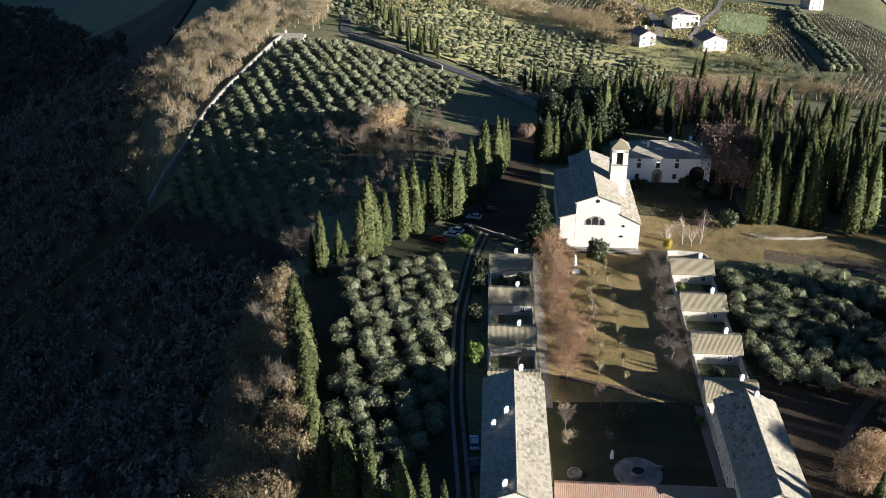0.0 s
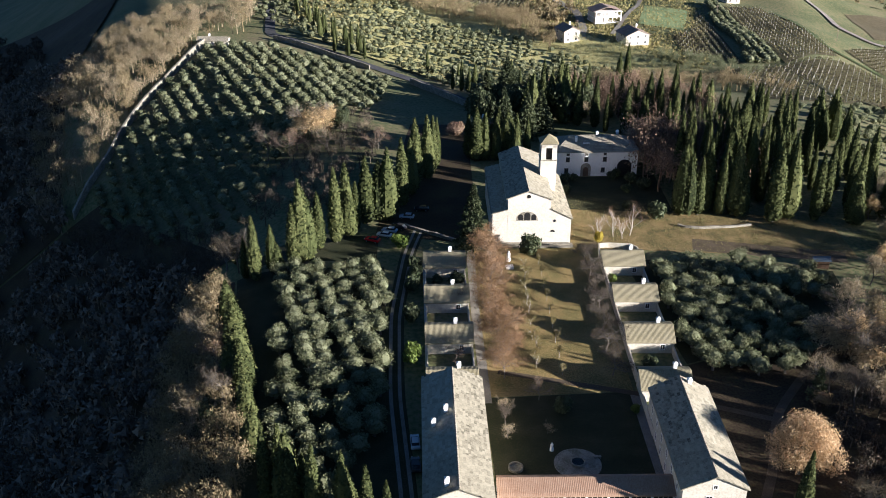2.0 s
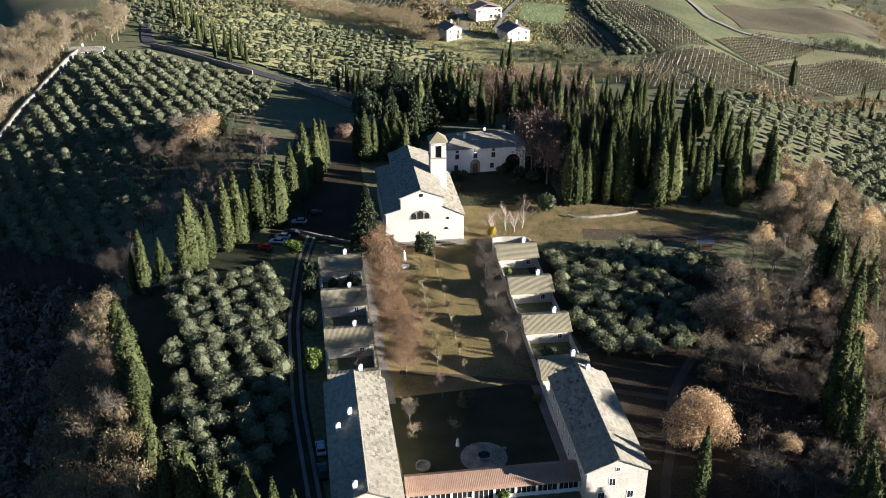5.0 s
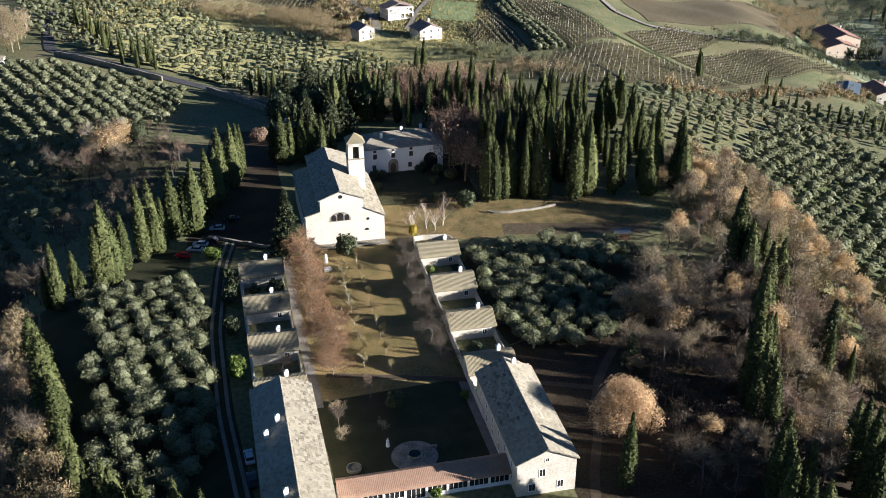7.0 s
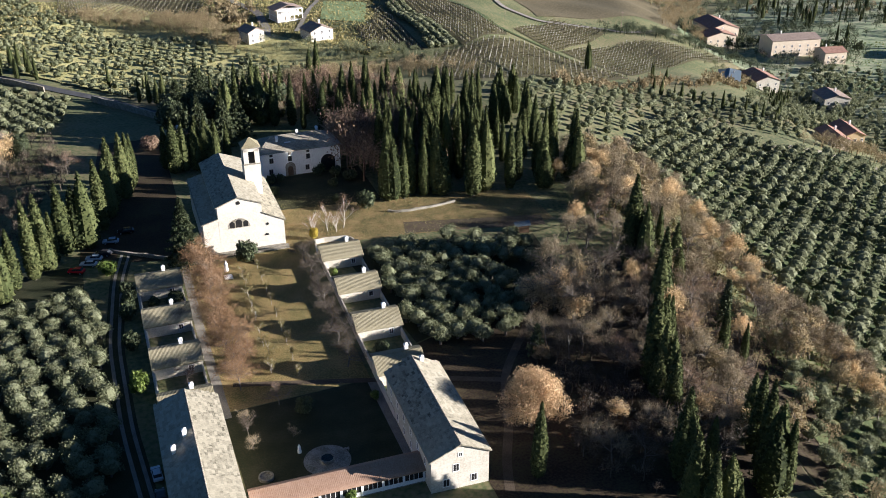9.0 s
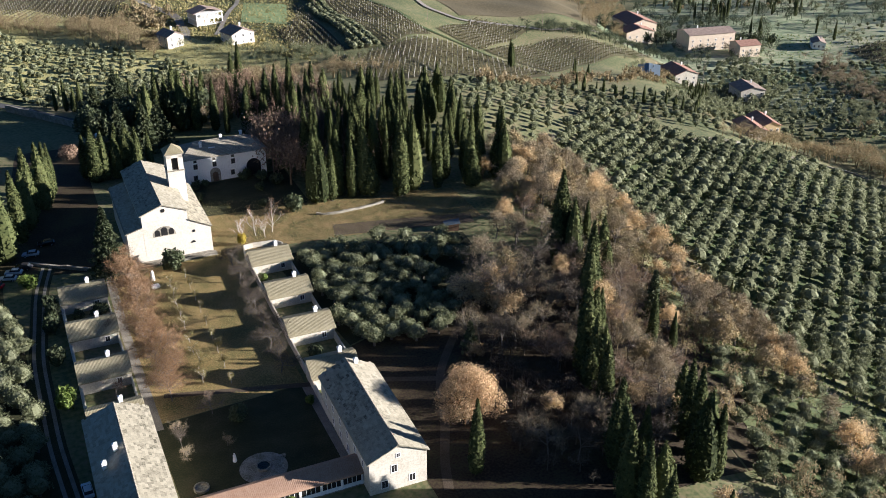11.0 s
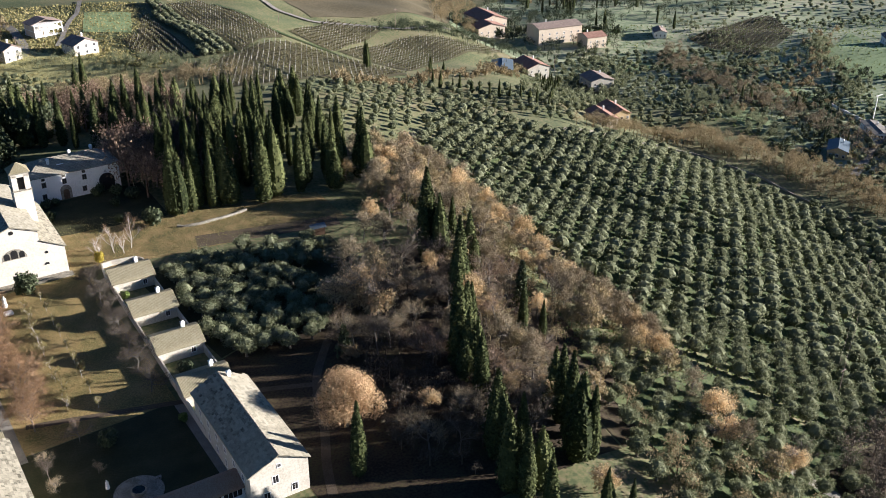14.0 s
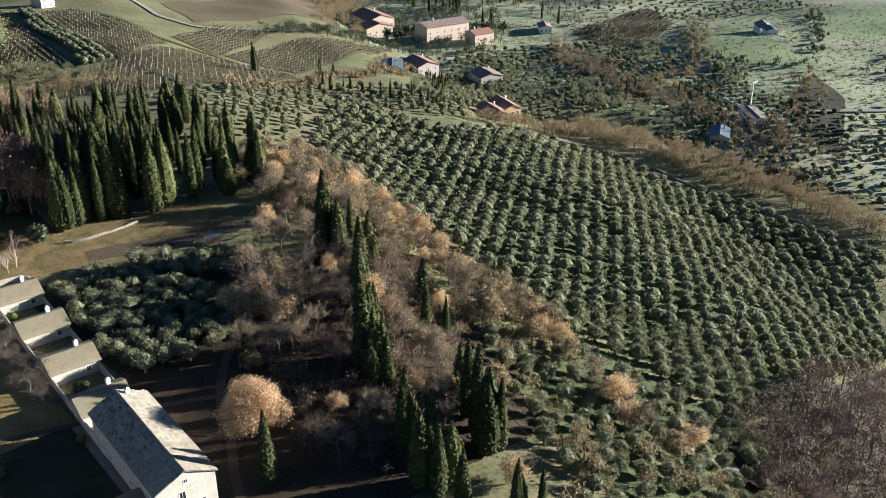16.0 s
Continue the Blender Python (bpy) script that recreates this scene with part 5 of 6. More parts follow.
for k, (hh, ww, mt, nm) in enumerate(((10, 7.5, M_OAK, "leaves"), (11, 6.5, M_TWIG, "twig_crown"), (9, 7.0, M_TANTWIG, "leaves"), (12, 7.0, M_TWIG, "twig_crown"))):
    rr = np.random.default_rng(210 + k)
    limbs, twigs, ends = branching(rr, hh, 0.7, 2, 6, 0.25, 0.22, 0.75, 250, 1.2)
    BROW.append(tree("oak_tree", "tall tan winter oak on the brow of the ridge", "oak", [("trunk", limbs, M_BARK), ("twig_crown", twigs, M_TWIG), ("leaves" if nm == "leaves" else "foliage", big_crown(rr, hh, ww, 2100, 0.42, 0.24 if nm == "leaves" else 0.15), mt)]))
brow = Kind(BROW)
for x, y, s in ((149, 232, 1.0), (150, 222, 0.9), (136, 220, 1.0), (143, 226, 1.0), (158, 190, 0.9), (150, 178, 0.9), (153, 200, 0.8), (157, 212, 0.8), (164, 222, 0.8), (155, 153, 0.95), (156, 145, 1.0), (157, 138, 1.05), (153, 160, 0.8), (155, 127, 1.05),
                (149, 115, 0.9), (146, 106, 0.95), (144, 98, 1.0), (143, 89.5, 0.95), (142, 81, 0.9), (152, 132, 0.8), (161, 180, 0.8), (158, 167, 0.8), (110, 176, 1.3), (106, 181, 1.2), (103, 172, 1.1), (114, 184, 1.0), (118, 132, 0.9), (116, 124, 0.85),
                (124, 172, 0.9), (140, 168, 0.9), (143, 186, 0.9), (147, 192, 0.8), (136, 145, 0.8), (112, 148, 0.7), (146, 140, 0.75), (134, 196, 0.9), (128, 206, 0.9), (122, 200, 0.8), (166, 240, 0.8), (172, 246, 0.8), (140, 238, 0.9), (152, 244, 0.9), (160, 250, 0.8)):
    brow.put(x, y, s * R.uniform(0.9, 1.1))
for x, y in scatter_in([(138, 212), (146, 250), (172, 256), (178, 232), (168, 198), (165, 165), (160, 140), (158, 124), (148, 116), (143, 136), (149, 165), (152, 198)], 78, R, 3.6):
    tagged(brow.put(x, y, R.uniform(0.75, 1.15)), "tan scrub oak on the sunny brow")

for x, y in scatter_in([(100, 112), (106, 140), (112, 160), (100, 172), (112, 188), (132, 200), (146, 198), (140, 168), (134, 140), (122, 112)], 10, R, 6.0):
    tagged(brow.put(x, y, R.uniform(0.85, 1.25)), "tan winter oak in the close wood on the ridge")

# evergreens and bushes
def bush_arrays(r, count=1100, size=0.36, lift=1.3):
    lobes = [(0, 0, lift, 1.2)] + [(0.8 * math.cos(a), 0.8 * math.sin(a), lift + r.uniform(-0.4, 0.5), r.uniform(0.6, 0.95)) for a in (0.2, 1.5, 2.9, 4.4)]
    return lobe_crown(lobes, count, size, r, 0.95, 0.4)


def bush(x, y, s, material, label, seed=0, sz=None, name="bush"):
    rr = np.random.default_rng(300 + seed)
    e = tree(name, label, "bush", [("stem", tube([(0, 0, -0.4), (0, 0.05, 0.5), (0.05, 0, 1.3)], [0.12, 0.1, 0.06], 5), M_BARK), ("foliage", bush_arrays(rr, 3600, 0.19) if s > 2.1 else bush_arrays(rr), material)])
    first(e, x, y, s, sz or s)
    return e


bush(6.8, 229.5, 1.6, M_BUSH, "bright green rounded bush beside the parked cars", 1)
bush(6.9, 173.5, 1.45, M_BUSH, "bright green bush on the lane verge", 2, 2.0)
bush(7.6, 191, 1.4, M_EVERGREEN, "dark evergreen bush on the lane verge", 3, 1.9)
bush(8.6, 205, 1.3, M_EVERGREEN, "dark evergreen hedge bush on the lane verge", 4, 1.9)
bush(9.4, 210, 1.3, M_EVERGREEN, "dark evergreen hedge bush on the lane verge", 5, 2.0)
bush(9.9, 215, 1.3, M_EVERGREEN, "dark evergreen hedge bush on the lane verge", 6, 1.8)
bush(79.8, 242.4, 2.0, M_EVERGREEN, "large rounded evergreen bush on the lawn", 7)
bush(60, 228.6, 0.9, M_YELLOW, "yellow flowering shrub below the birches", 8, 1.4)
bush(15, 208.5, 1.0, M_EVERGREEN, "dark shrub in a cell garden", 9)
bush(19.5, 207.5, 1.4, M_EVERGREEN, "grey-green shrub in a cell garden", 10)
bush(58.5, 206.5, 0.9, M_BUSH, "bright shrub in a cell garden", 11)
bush(50.5, 153, 0.7, M_BUSH, "small bright shrub at the cell corner", 12)
bush(57.5, 168, 1.2, M_EVERGREEN, "dark shrub in a cell garden", 13)
bush(36, 154, 1.3, M_EVERGREEN, "dark rounded shrub in the cloister garden", 14)
bush(43.4, 298, 2.4, M_EVERGREEN, "round evergreen tree behind the church", 15, 3.0, "evergreen_tree")
bush(-10.5, 326, 2.2, M_EVERGREEN, "dark green evergreen among the olives", 16, 3.2, "evergreen_tree")
bush(-34, 158, 2.0, M_EVERGREEN, "ivy-green tree at the wood's edge", 17, 3.0, "evergreen_tree")
bush(73, 250, 0.9, M_EVERGREEN, "low shrub in front of the guest house", 18)
bush(75.5, 273.3, 1.0, M_EVERGREEN, "dark climber at the guest house wall", 19, 1.4)
for k, (x, y, q) in enumerate(((59, 271.5, 1.1), (62, 272.2, 0.9), (74, 271.8, 1.1), (79, 269, 1.3), (82, 264, 1.5), (76, 262, 1.0), (57.5, 262, 1.2))):
    bush(x, y, q, M_EVERGREEN, "dark clipped shrub in the court of the guest house", 70 + k)
bush(36.5, 126.2, 0.8, M_BUSH, "small bright bush before the gallery", 20)
for k, (x, y, s) in enumerate(((47, 350, 3.2), (56, 352, 3.4), (62, 395, 3.0), (64, 360, 3.0), (42, 358, 2.6), (50, 320, 2.2), (60, 318, 2.4), (40, 331, 4.0), (53, 335, 4.4), (63, 341, 4.6), (71, 331, 4.6), (78, 340, 4.4))):
    bush(x, y, s, M_EVERGREEN, "broad dark evergreen tree behind the church", 30 + k, s * 1.25, "evergreen_tree")


def conifer(x, y, h, w, label, seed, count=1500):
    rr = np.random.default_rng(400 + seed)
    u = rr.random(count) ** 0.8
    tier = np.floor(u * 14) / 14
    a = rr.uniform(0, 2 * math.pi, count)
    k = rr.random(count) ** 0.5
    rad = (1 - tier) * w * k * (0.85 + 0.25 * np.sin(a * 5 + tier * 40))
    c = np.stack([rad * np.cos(a), rad * np.sin(a), 0.8 + tier * (h - 1) + (h / 16) * (1 - k) * 0.9], 1)
    d = np.stack([0.3 * np.cos(a), 0.3 * np.sin(a), np.ones(count)], 1)
    e = tree("conifer", label, "conifer", [("trunk", tube([(0, 0, -0.5), (0, 0, h * 0.5), (0, 0, h)], [0.25, 0.16, 0.03], 6), M_BARK), ("foliage", leaf_tris(c, d * np.array([2.5, 2.5, 0.1]), np.full(count, 0.85), rr, 0.5), M_EVERGREEN)])
    first(e, x, y)
    return e


conifer(25.6, 226.2, 19.5, 6.0, "dark layered fir tree beside the church", 1, 5200)
bush(40.2, 222.6, 2.0, M_EVERGREEN, "round-headed conifer before the church", 2, 2.2, "conifer")
conifer(54, 366, 19, 6.5, "broad dark cedar beside the narrow road", 5, 3600)
conifer(44, 350, 17, 5.5, "broad dark cedar beside the narrow road", 6, 3200)
conifer(46, 318, 17, 6.0, "tall dark cedar behind the guest house", 8, 3400)
conifer(53, 309, 17, 6.0, "tall dark cedar behind the guest house", 9, 3400)
conifer(59, 317, 16, 6.0, "tall dark cedar behind the guest house", 10, 3400)
conifer(135, 150, 14, 3.0, "thin green fir on the ridge", 3, 900)
conifer(88, 154, 8, 2.2, "small rusty-green conifer beside the olives", 4, 700)

# shrubs in the cloister garden
for x, y, s in ((24.2, 155, 0.38), (24.1, 150.5, 0.42), (24, 146.5, 0.38), (32, 158.5, 0.42), (31.8, 147.2, 0.3)):
    tagged(bare.put(x, y, s), "small leafless fruit tree in the cloister garden", group="garden trees")

# ---- small things in the grounds ----


def lathe(profile, seg=20):
    """A turned shape from radius and height."""
    bm = bmesh.new()
    rings = []
    for r, z in profile:
        rings.append([bm.verts.new((r * math.cos(2 * math.pi * i / seg), r * math.sin(2 * math.pi * i / seg), z)) for i in range(seg)])
    for a, b in zip(rings, rings[1:]):
        for i in range(seg):
            bm.faces.new((a[i], a[(i + 1) % seg], b[(i + 1) % seg], b[i]))
    bm.faces.new(rings[0][::-1])
    bm.faces.new(rings[-1])
    return bm


M_WATER = mat("dark_water", [(0.3, (0.01, 0.015, 0.015)), (0.7, (0.02, 0.03, 0.03))], 1.0, rough=0.05, bump=0)
fountain = new("fountain")
tagged(fountain, "octagonal stone fountain basin on a round paved ring", "fountain")
fountain.location = (35.8, 138.0, 0.06)
part("paving", lathe([(4.4, 0.0), (4.4, 0.1), (0.2, 0.11)], 40), M_STONE, fountain)
part("basin", lathe([(1.5, 0.1), (1.5, 0.7), (1.25, 0.7), (1.2, 0.45), (0.1, 0.45)], 8), M_STONE, fountain)
part("water", lathe([(1.19, 0.46), (1.19, 0.55), (0.1, 0.551)], 8), M_WATER, fountain)


def figure(x, y, h, name, label):
    """A weathered stone figure on a plinth, as one plain turned form."""
    ob = part(name, lathe([(0.5, -0.05), (0.5, 0.5), (0.38, 0.55), (0.42, 0.9), (0.34, 1.3), (0.4, 1.7), (0.16, 1.95), (0.2, 2.2), (0.05, 2.35)], 14), M_VILLA)
    ob.matrix_basis = pose(x, y, 0.05) @ Matrix.Diagonal((h / 2.3, h / 2.3, h / 2.3, 1))
    return tagged(ob, label, "statue")


figure(31.7, 142.3, 1.8, "statue", "small pale stone statue in the cloister garden")
figure(34.3, 219.8, 2.8, "statue", "white stone statue on the lawn before the church")
block_m = block("stone_block", (-1.0, 1.0, -0.8, 0.8, 0, 0.7), M_VILLA, bevel=0.12)
block_m.location = (34.0, 215.6, 0.05)
tagged(block_m, "white stone pedestal on the lawn", "pedestal")
well = part("well_ring", lathe([(1.4, 0), (1.4, 0.55), (1.1, 0.55), (1.1, 0.1), (0.1, 0.08)], 20), M_STONE)
well.location = (24.2, 137.6, 0.05)
tagged(well, "round stone well ring on the dim garden grass", "well")
bench = new("stone_bench")
tagged(bench, "short stone bench in the cloister garden", "bench")
bench.location = (39.8, 139.4, 0.05)
block("seat", (-0.7, 0.7, -0.3, 0.3, 0.4, 0.52), M_STONE, bench, bevel=0.03)
for sx in (-0.5, 0.5):
    block("leg", (sx - 0.1, sx + 0.1, -0.25, 0.25, 0, 0.4), M_STONE, bench)

# garden shed with a pale blue roof
M_BLUE = mat("blue_sheet", [(0.3, (0.096, 0.126, 0.15)), (0.7, (0.144, 0.174, 0.198))], 0.5, rough=0.5)
shed = new("garden_shed")
tagged(shed, "small garden shed with pale blue sheet roof", "shed")
shed.matrix_basis = pose(114, 210.6, 0, 0, 0, -20)
block("wall", (-1.8, 1.8, -1.2, 1.2, -0.2, 2.0), M_WOOD, shed)
prism("roof", [(-2.2, 1.95), (2.2, 2.4), (2.2, 2.5), (-2.2, 2.05)], -1.6, 1.6, M_BLUE, shed)

# ---- parked cars ----
M_TYRE = mat("tyre_rubber", [(0.3, (0.015, 0.015, 0.015)), (0.7, (0.03, 0.03, 0.03))], 3.0, rough=0.9)
M_GLASS = mat("car_glass", [(0.3, (0.02, 0.025, 0.03)), (0.7, (0.04, 0.045, 0.05))], 1.0, rough=0.08, bump=0)
M_RIM = mat("alloy_rim", [(0.3, (0.4, 0.4, 0.42)), (0.7, (0.6, 0.6, 0.62))], 3.0, rough=0.35, metal=0.9)
M_LAMP = mat("headlight_lens", [(0.3, (0.6, 0.6, 0.58)), (0.7, (0.75, 0.75, 0.72))], 1.0, rough=0.1, bump=0)


def car(x, y, rz, paint, label):
    e = new("car")
    tagged(e, label, "car", "parked cars")
    e.matrix_basis = pose(x, y, place_z(x, y) + 0.12, 0, 0, rz)
    m = mat("car_paint", [(0.3, paint), (0.7, tuple(min(1, c * 1.1) for c in paint))], 1.0, rough=0.25, bump=0, spec=0.6)
    bm = bmesh.new()
    prof = [(-2.1, 0.3), (2.05, 0.3), (2.15, 0.55), (2.0, 0.78), (1.0, 0.92), (-1.7, 0.98), (-2.1, 0.85), (-2.18, 0.55)]
    a = [bm.verts.new((-0.86, p, z)) for p, z in prof]
    b = [bm.verts.new((0.86, p, z)) for p, z in prof]
    bm.faces.new(a)
    bm.faces.new(b[::-1])
    for i in range(len(prof)):
        bm.faces.new((a[i], b[i], b[(i + 1) % 8], a[(i + 1) % 8]))
    bmesh.ops.recalc_face_normals(bm, faces=bm.faces[:])
    bmesh.ops.bevel(bm, geom=bm.edges[:], offset=0.08, segments=2, affect="EDGES")
    part("body", bm, m, e)
    for nm, k0, z0, z1, mt in (("cabin_glass", 1.0, 0.9, 1.36, M_GLASS), ("roof", 0.93, 1.34, 1.46, m)):
        bm = bmesh.new()
        vs = box(bm, -0.78 * k0, 0.78 * k0, -1.75 * k0 if z0 < 1 else -1.35, 0.95 if z0 < 1 else 0.35, z0, z1)
        for v in vs:
            if v.co.z > z0 + 0.05 and z0 < 1:
                v.co.x *= 0.84
                v.co.y = v.co.y * 0.72 - 0.14
        if z0 > 1:
            for v in vs:
                v.co.x *= 0.9
            bmesh.ops.bevel(bm, geom=bm.edges[:], offset=0.05, segments=2, affect="EDGES")
        part(nm, bm, mt, e)
    for wx in (-0.8, 0.8):
        for wy in (-1.3, 1.35):
            t = bmesh.new()
            bmesh.ops.create_cone(t, cap_ends=True, segments=18, radius1=0.32, radius2=0.32, depth=0.2)
            tyre = part("wheel", t, M_TYRE, e)
            tyre.matrix_basis = pose(wx, wy, 0.2, 0, 90, 0)
            t = bmesh.new()
            bmesh.ops.create_cone(t, cap_ends=True, segments=14, radius1=0.2, radius2=0.2, depth=0.24)
            part("rim", t, M_RIM, tyre)
        hl = block("headlight", (wx * 0.78 - 0.15, wx * 0.78 + 0.15, 2.02, 2.12, 0.58, 0.72), M_LAMP, e)
    return e


car(-0.8, 233.8, 62, (0.55, 0.02, 0.03), "small red car parked under the cypresses")
car(2.4, 236.6, 68, (0.6, 0.62, 0.65), "pale grey car parked beside the forecourt")
car(4.0, 239.4, 68, (0.45, 0.5, 0.58), "silver-blue car parked beside the forecourt")
car(6.6, 241.4, 60, (0.03, 0.03, 0.035), "black car parked beside the forecourt")
car(9.1, 248.1, 78, (0.42, 0.45, 0.5), "silver estate car on the shaded gravel")
car(13.6, 253, 85, (0.02, 0.02, 0.025), "black car on the shaded gravel")
car(6.2, 146, 1, (0.55, 0.57, 0.6), "white car parked beside the long wing")
car(6.0, 139.4, 1, (0.03, 0.035, 0.04), "dark car parked beside the long wing")

# ---- the plain and the villages ----
# pale sheet over the plain, lightened as distance haze would do
patch("field", [(395, 100), (900, 60), (1100, 900), (425, 600)], M_PLAIN, "grass of the open plain, paled for distance haze", "field", 0.12, 110)
VINEYARDS = [
    ([(168, 427), (196, 432), (184, 353), (158, 359)], -84, 3.0, "rows of bare vines on close pale posts"),
    ([(197, 434), (241, 455), (271, 392), (187, 352)], 26, 3.2, "rows of bare green-brown vines"),
    ([(214, 568), (237, 573), (241, 469), (199, 437)], 84, 3.0, "rows of olive-green winter vines"),
    ([(252, 484), (301, 525), (330, 507), (261, 452)], 38, 3.2, "rows of bare vines on pale posts"),
    ([(266, 455), (330, 487), (424, 497), (284, 411)], 34, 3.2, "rows of brown vines on pale posts"),
    ([(163, 502), (172, 502), (167, 458), (156, 449)], 60, 2.6, "short rows of yellowed vines below the house"),
    ([(193, 551), (172, 502), (167, 459), (180, 439)], 84, 3.2, "shaded rows of leafless vines beside the olives"),
    ([(569, 459), (684, 473), (640, 416), (548, 385)], 20, 4.0, "rows of pale vines in the plain"),
]
for quad, angle, gap, label in VINEYARDS:
    patch("vineyard_ground", quad, M_SOIL, "dry soil between vine rows", "field", 0.3)
patch("field", [(306, 598), (293, 532), (422, 560), (523, 690)], M_TANFIELD, "broad dry tan field beyond the vines", "field", 0.25, 60)
lane("road", [(287, 640), (283, 590), (277, 547), (287, 522), (343, 508), (391, 523), (440, 535)], 3.6, M_GRAVEL, "pale country road past the farm", "road", 0.6)
lane("path", [(242, 560), (241, 482), (260, 450), (272, 396)], 3.0, M_OLIVEGRASS, "grassy track between the vineyards", "path", 0.5)
patch("field", [(441, 326), (431, 280), (407, 281), (414, 313)], M_MEADOW, "small green field among gardens", "field", 0.3)
patch("field", [(508, 346), (485, 290), (466, 267), (466, 301)], M_MEADOW, "small green field beyond the brown wood", "field", 0.3)
patch("field", [(467, 441), (504, 438), (482, 408), (451, 420)], M_MEADOW, "mown garden lawn above the villa", "field", 0.3)
patch("vineyard_ground", [(15, 590), (90, 575), (112, 640), (20, 690)], M_SOIL, "dry vineyard soil on the slope", "field", 0.3)
patch("field", [(150, 524), (171, 508), (189, 559), (167, 574)], M_MEADOW, "bright green meadow behind a house", "field", 0.3)
patch("field", [(531, 305), (566, 350), (655, 383), (574, 267)], M_MEADOW, "flat green field in the plain", "field", 0.3)
patch("field", [(633, 297), (669, 267), (760, 300), (726, 349)], M_MEADOW, "flat green field in the plain", "field", 0.3)
patch("field", [(430, 180), (520, 222), (560, 262), (470, 236)], M_SHADE_GRASS, "rough grass field in the plain", "field", 0.3)
patch("olive_grass", [(112, 62), (128, 112), (160, 118), (176, 66)], M_OLIVEGRASS, "green grass under the olives of the bank", "grass", 0.22, 60)
patch("woodland_floor", [(146, 60), (160, 80), (262, 82), (200, 16)], M_SHADE_LITTER, "brown leaf litter under the wood of the bank", "ground", 0.35, 50)
patch("grass_bank", [(133, 130), (137, 130), (161, 84), (153, 82)], M_OLIVEGRASS, "bright green terraced grass bank", "grass", 0.3)
lane("path", [(150, 82), (156, 70), (160, 58), (158, 40)], 3.0, M_GRAVEL, "pale stony track below the bank", "path", 0.3)
lane("road", [(112, 640), (118, 590), (122, 556), (118, 520), (112, 492)], 4.5, M_GRAVEL, "gravel drive to the houses", "road", 0.5)
lane("road", [(131, 506), (147, 540), (162, 572), (176, 610)], 2.6, M_GRAVEL, "field track beside the meadow", "road", 0.65)
lane("road", [(395, 215), (440, 232), (470, 232), (520, 200), (600, 170)], 4.0, M_GRAVEL, "pale track to the building site", "road", 1.0)

M_POST = mat("vine_posts", [(0.3, (0.34, 0.323, 0.281)), (0.7, (0.493, 0.468, 0.408))], 2.0)
M_VINE = mat("winter_vines", [(0.2, (0.09, 0.075, 0.035)), (0.6, (0.17, 0.15, 0.07)), (0.9, (0.2, 0.22, 0.09))], 0.3, island=0.5, bump=0)
vr = np.random.default_rng(500)
VINE = [leaf_tris(vr.uniform(-0.9, 0.9, (8, 3)) * np.array([1, 0.25, 0.35]) + np.array([0, 0, 1.1]), np.tile([1.0, 0.0, 0.2], (8, 1)), np.full(8, 0.9), vr, 0.3)]
POST = [tube([(0, 0, -0.6), (0, 0, 1.0), (0, 0, 2.1)], [0.1, 0.1, 0.09], 3)]


def vineyard(poly, angle, gap, label):
    p = rows_in(poly, 1.9, gap, angle, 0.08, R, 0.04)
    v = stuff("vineyard", VINE, np.column_stack([p, np.ones(len(p)), np.ones(len(p))]), M_VINE, label, "vineyard")
    q = rows_in(poly, 4.5, gap, angle, 0.05, R, 0.0)
    stuff("vine_posts", POST, np.column_stack([q, np.ones(len(q)), np.ones(len(q))]), M_POST, "pale posts of the vine rows", "posts")


for quad, angle, gap, label in VINEYARDS:
    vineyard(quad, angle, gap, label)
vineyard([(15, 590), (90, 575), (112, 640), (20, 690)], 70, 3.0, "rows of bare vines on the hillside")
olive_stuff("olive_hedge", rows_in([(182, 440), (197, 440), (212, 575), (202, 572)], 2.6, 4.2, 84, 0.2, R, 0), 1.0, 1.25, "close-planted rows of young olives", PLAIN)


def far_house(x, y, rz, w, l, eave, ridge, wall_m, roof_m, label, floors=2, bays=3):
    z = place_z(x, y)
    e = gabled("house", x, y, rz, w, l, eave, ridge, wall_m, roof_m, label, "house", over=0.6, z0=-3.0)
    e.location.z = z
    for f in range(floors):
        for b in range(bays):
            u = -w / 2 + (b + 0.5) * w / bays
            window_on(e, "y-", u, 1.0 + f * 3.0, 1.0, 1.4, -l / 2, M_VILLA, M_DARK)
            u2 = -l / 2 + (b + 0.5) * l / bays
            window_on(e, "x-", u2, 1.0 + f * 3.0, 1.0, 1.4, -w / 2, M_VILLA, M_DARK)
            window_on(e, "x+", u2, 1.0 + f * 3.0, 1.0, 1.4, w / 2, M_VILLA, M_DARK)
    chimney(e, w * 0.2, l * 0.15, ridge - 0.4, 1.6)
    return e


M_YELLOWWALL = mat("ochre_plaster", [(0.3, (0.58, 0.42, 0.22)), (0.7, (0.68, 0.52, 0.30))], 0.3, fine=10, coords="World")
M_PINKWALL = mat("rose_plaster", [(0.3, (0.60, 0.49, 0.36)), (0.7, (0.70, 0.59, 0.45))], 0.3, fine=10, coords="World")
M_GREYROOF = mat("grey_brown_roof", [(0.3, (0.21, 0.155, 0.125)), (0.7, (0.33, 0.255, 0.205))], 0.5, fine=8)
far_house(104, 494, 15, 9, 11, 6.0, 8.0, M_WALL, M_GREYROOF, "white two-storey house with a dark tiled roof", 2, 2)
far_house(137.5, 489, 12, 13, 12, 5.6, 8.2, M_WALL, M_GREYROOF, "broad white house with a brown tiled roof", 2, 3)
far_house(468, 575, -12, 22, 30, 12, 15.5, M_PINKWALL, M_REDROOF, "large rose-plastered farmhouse with red roof", 3, 5)
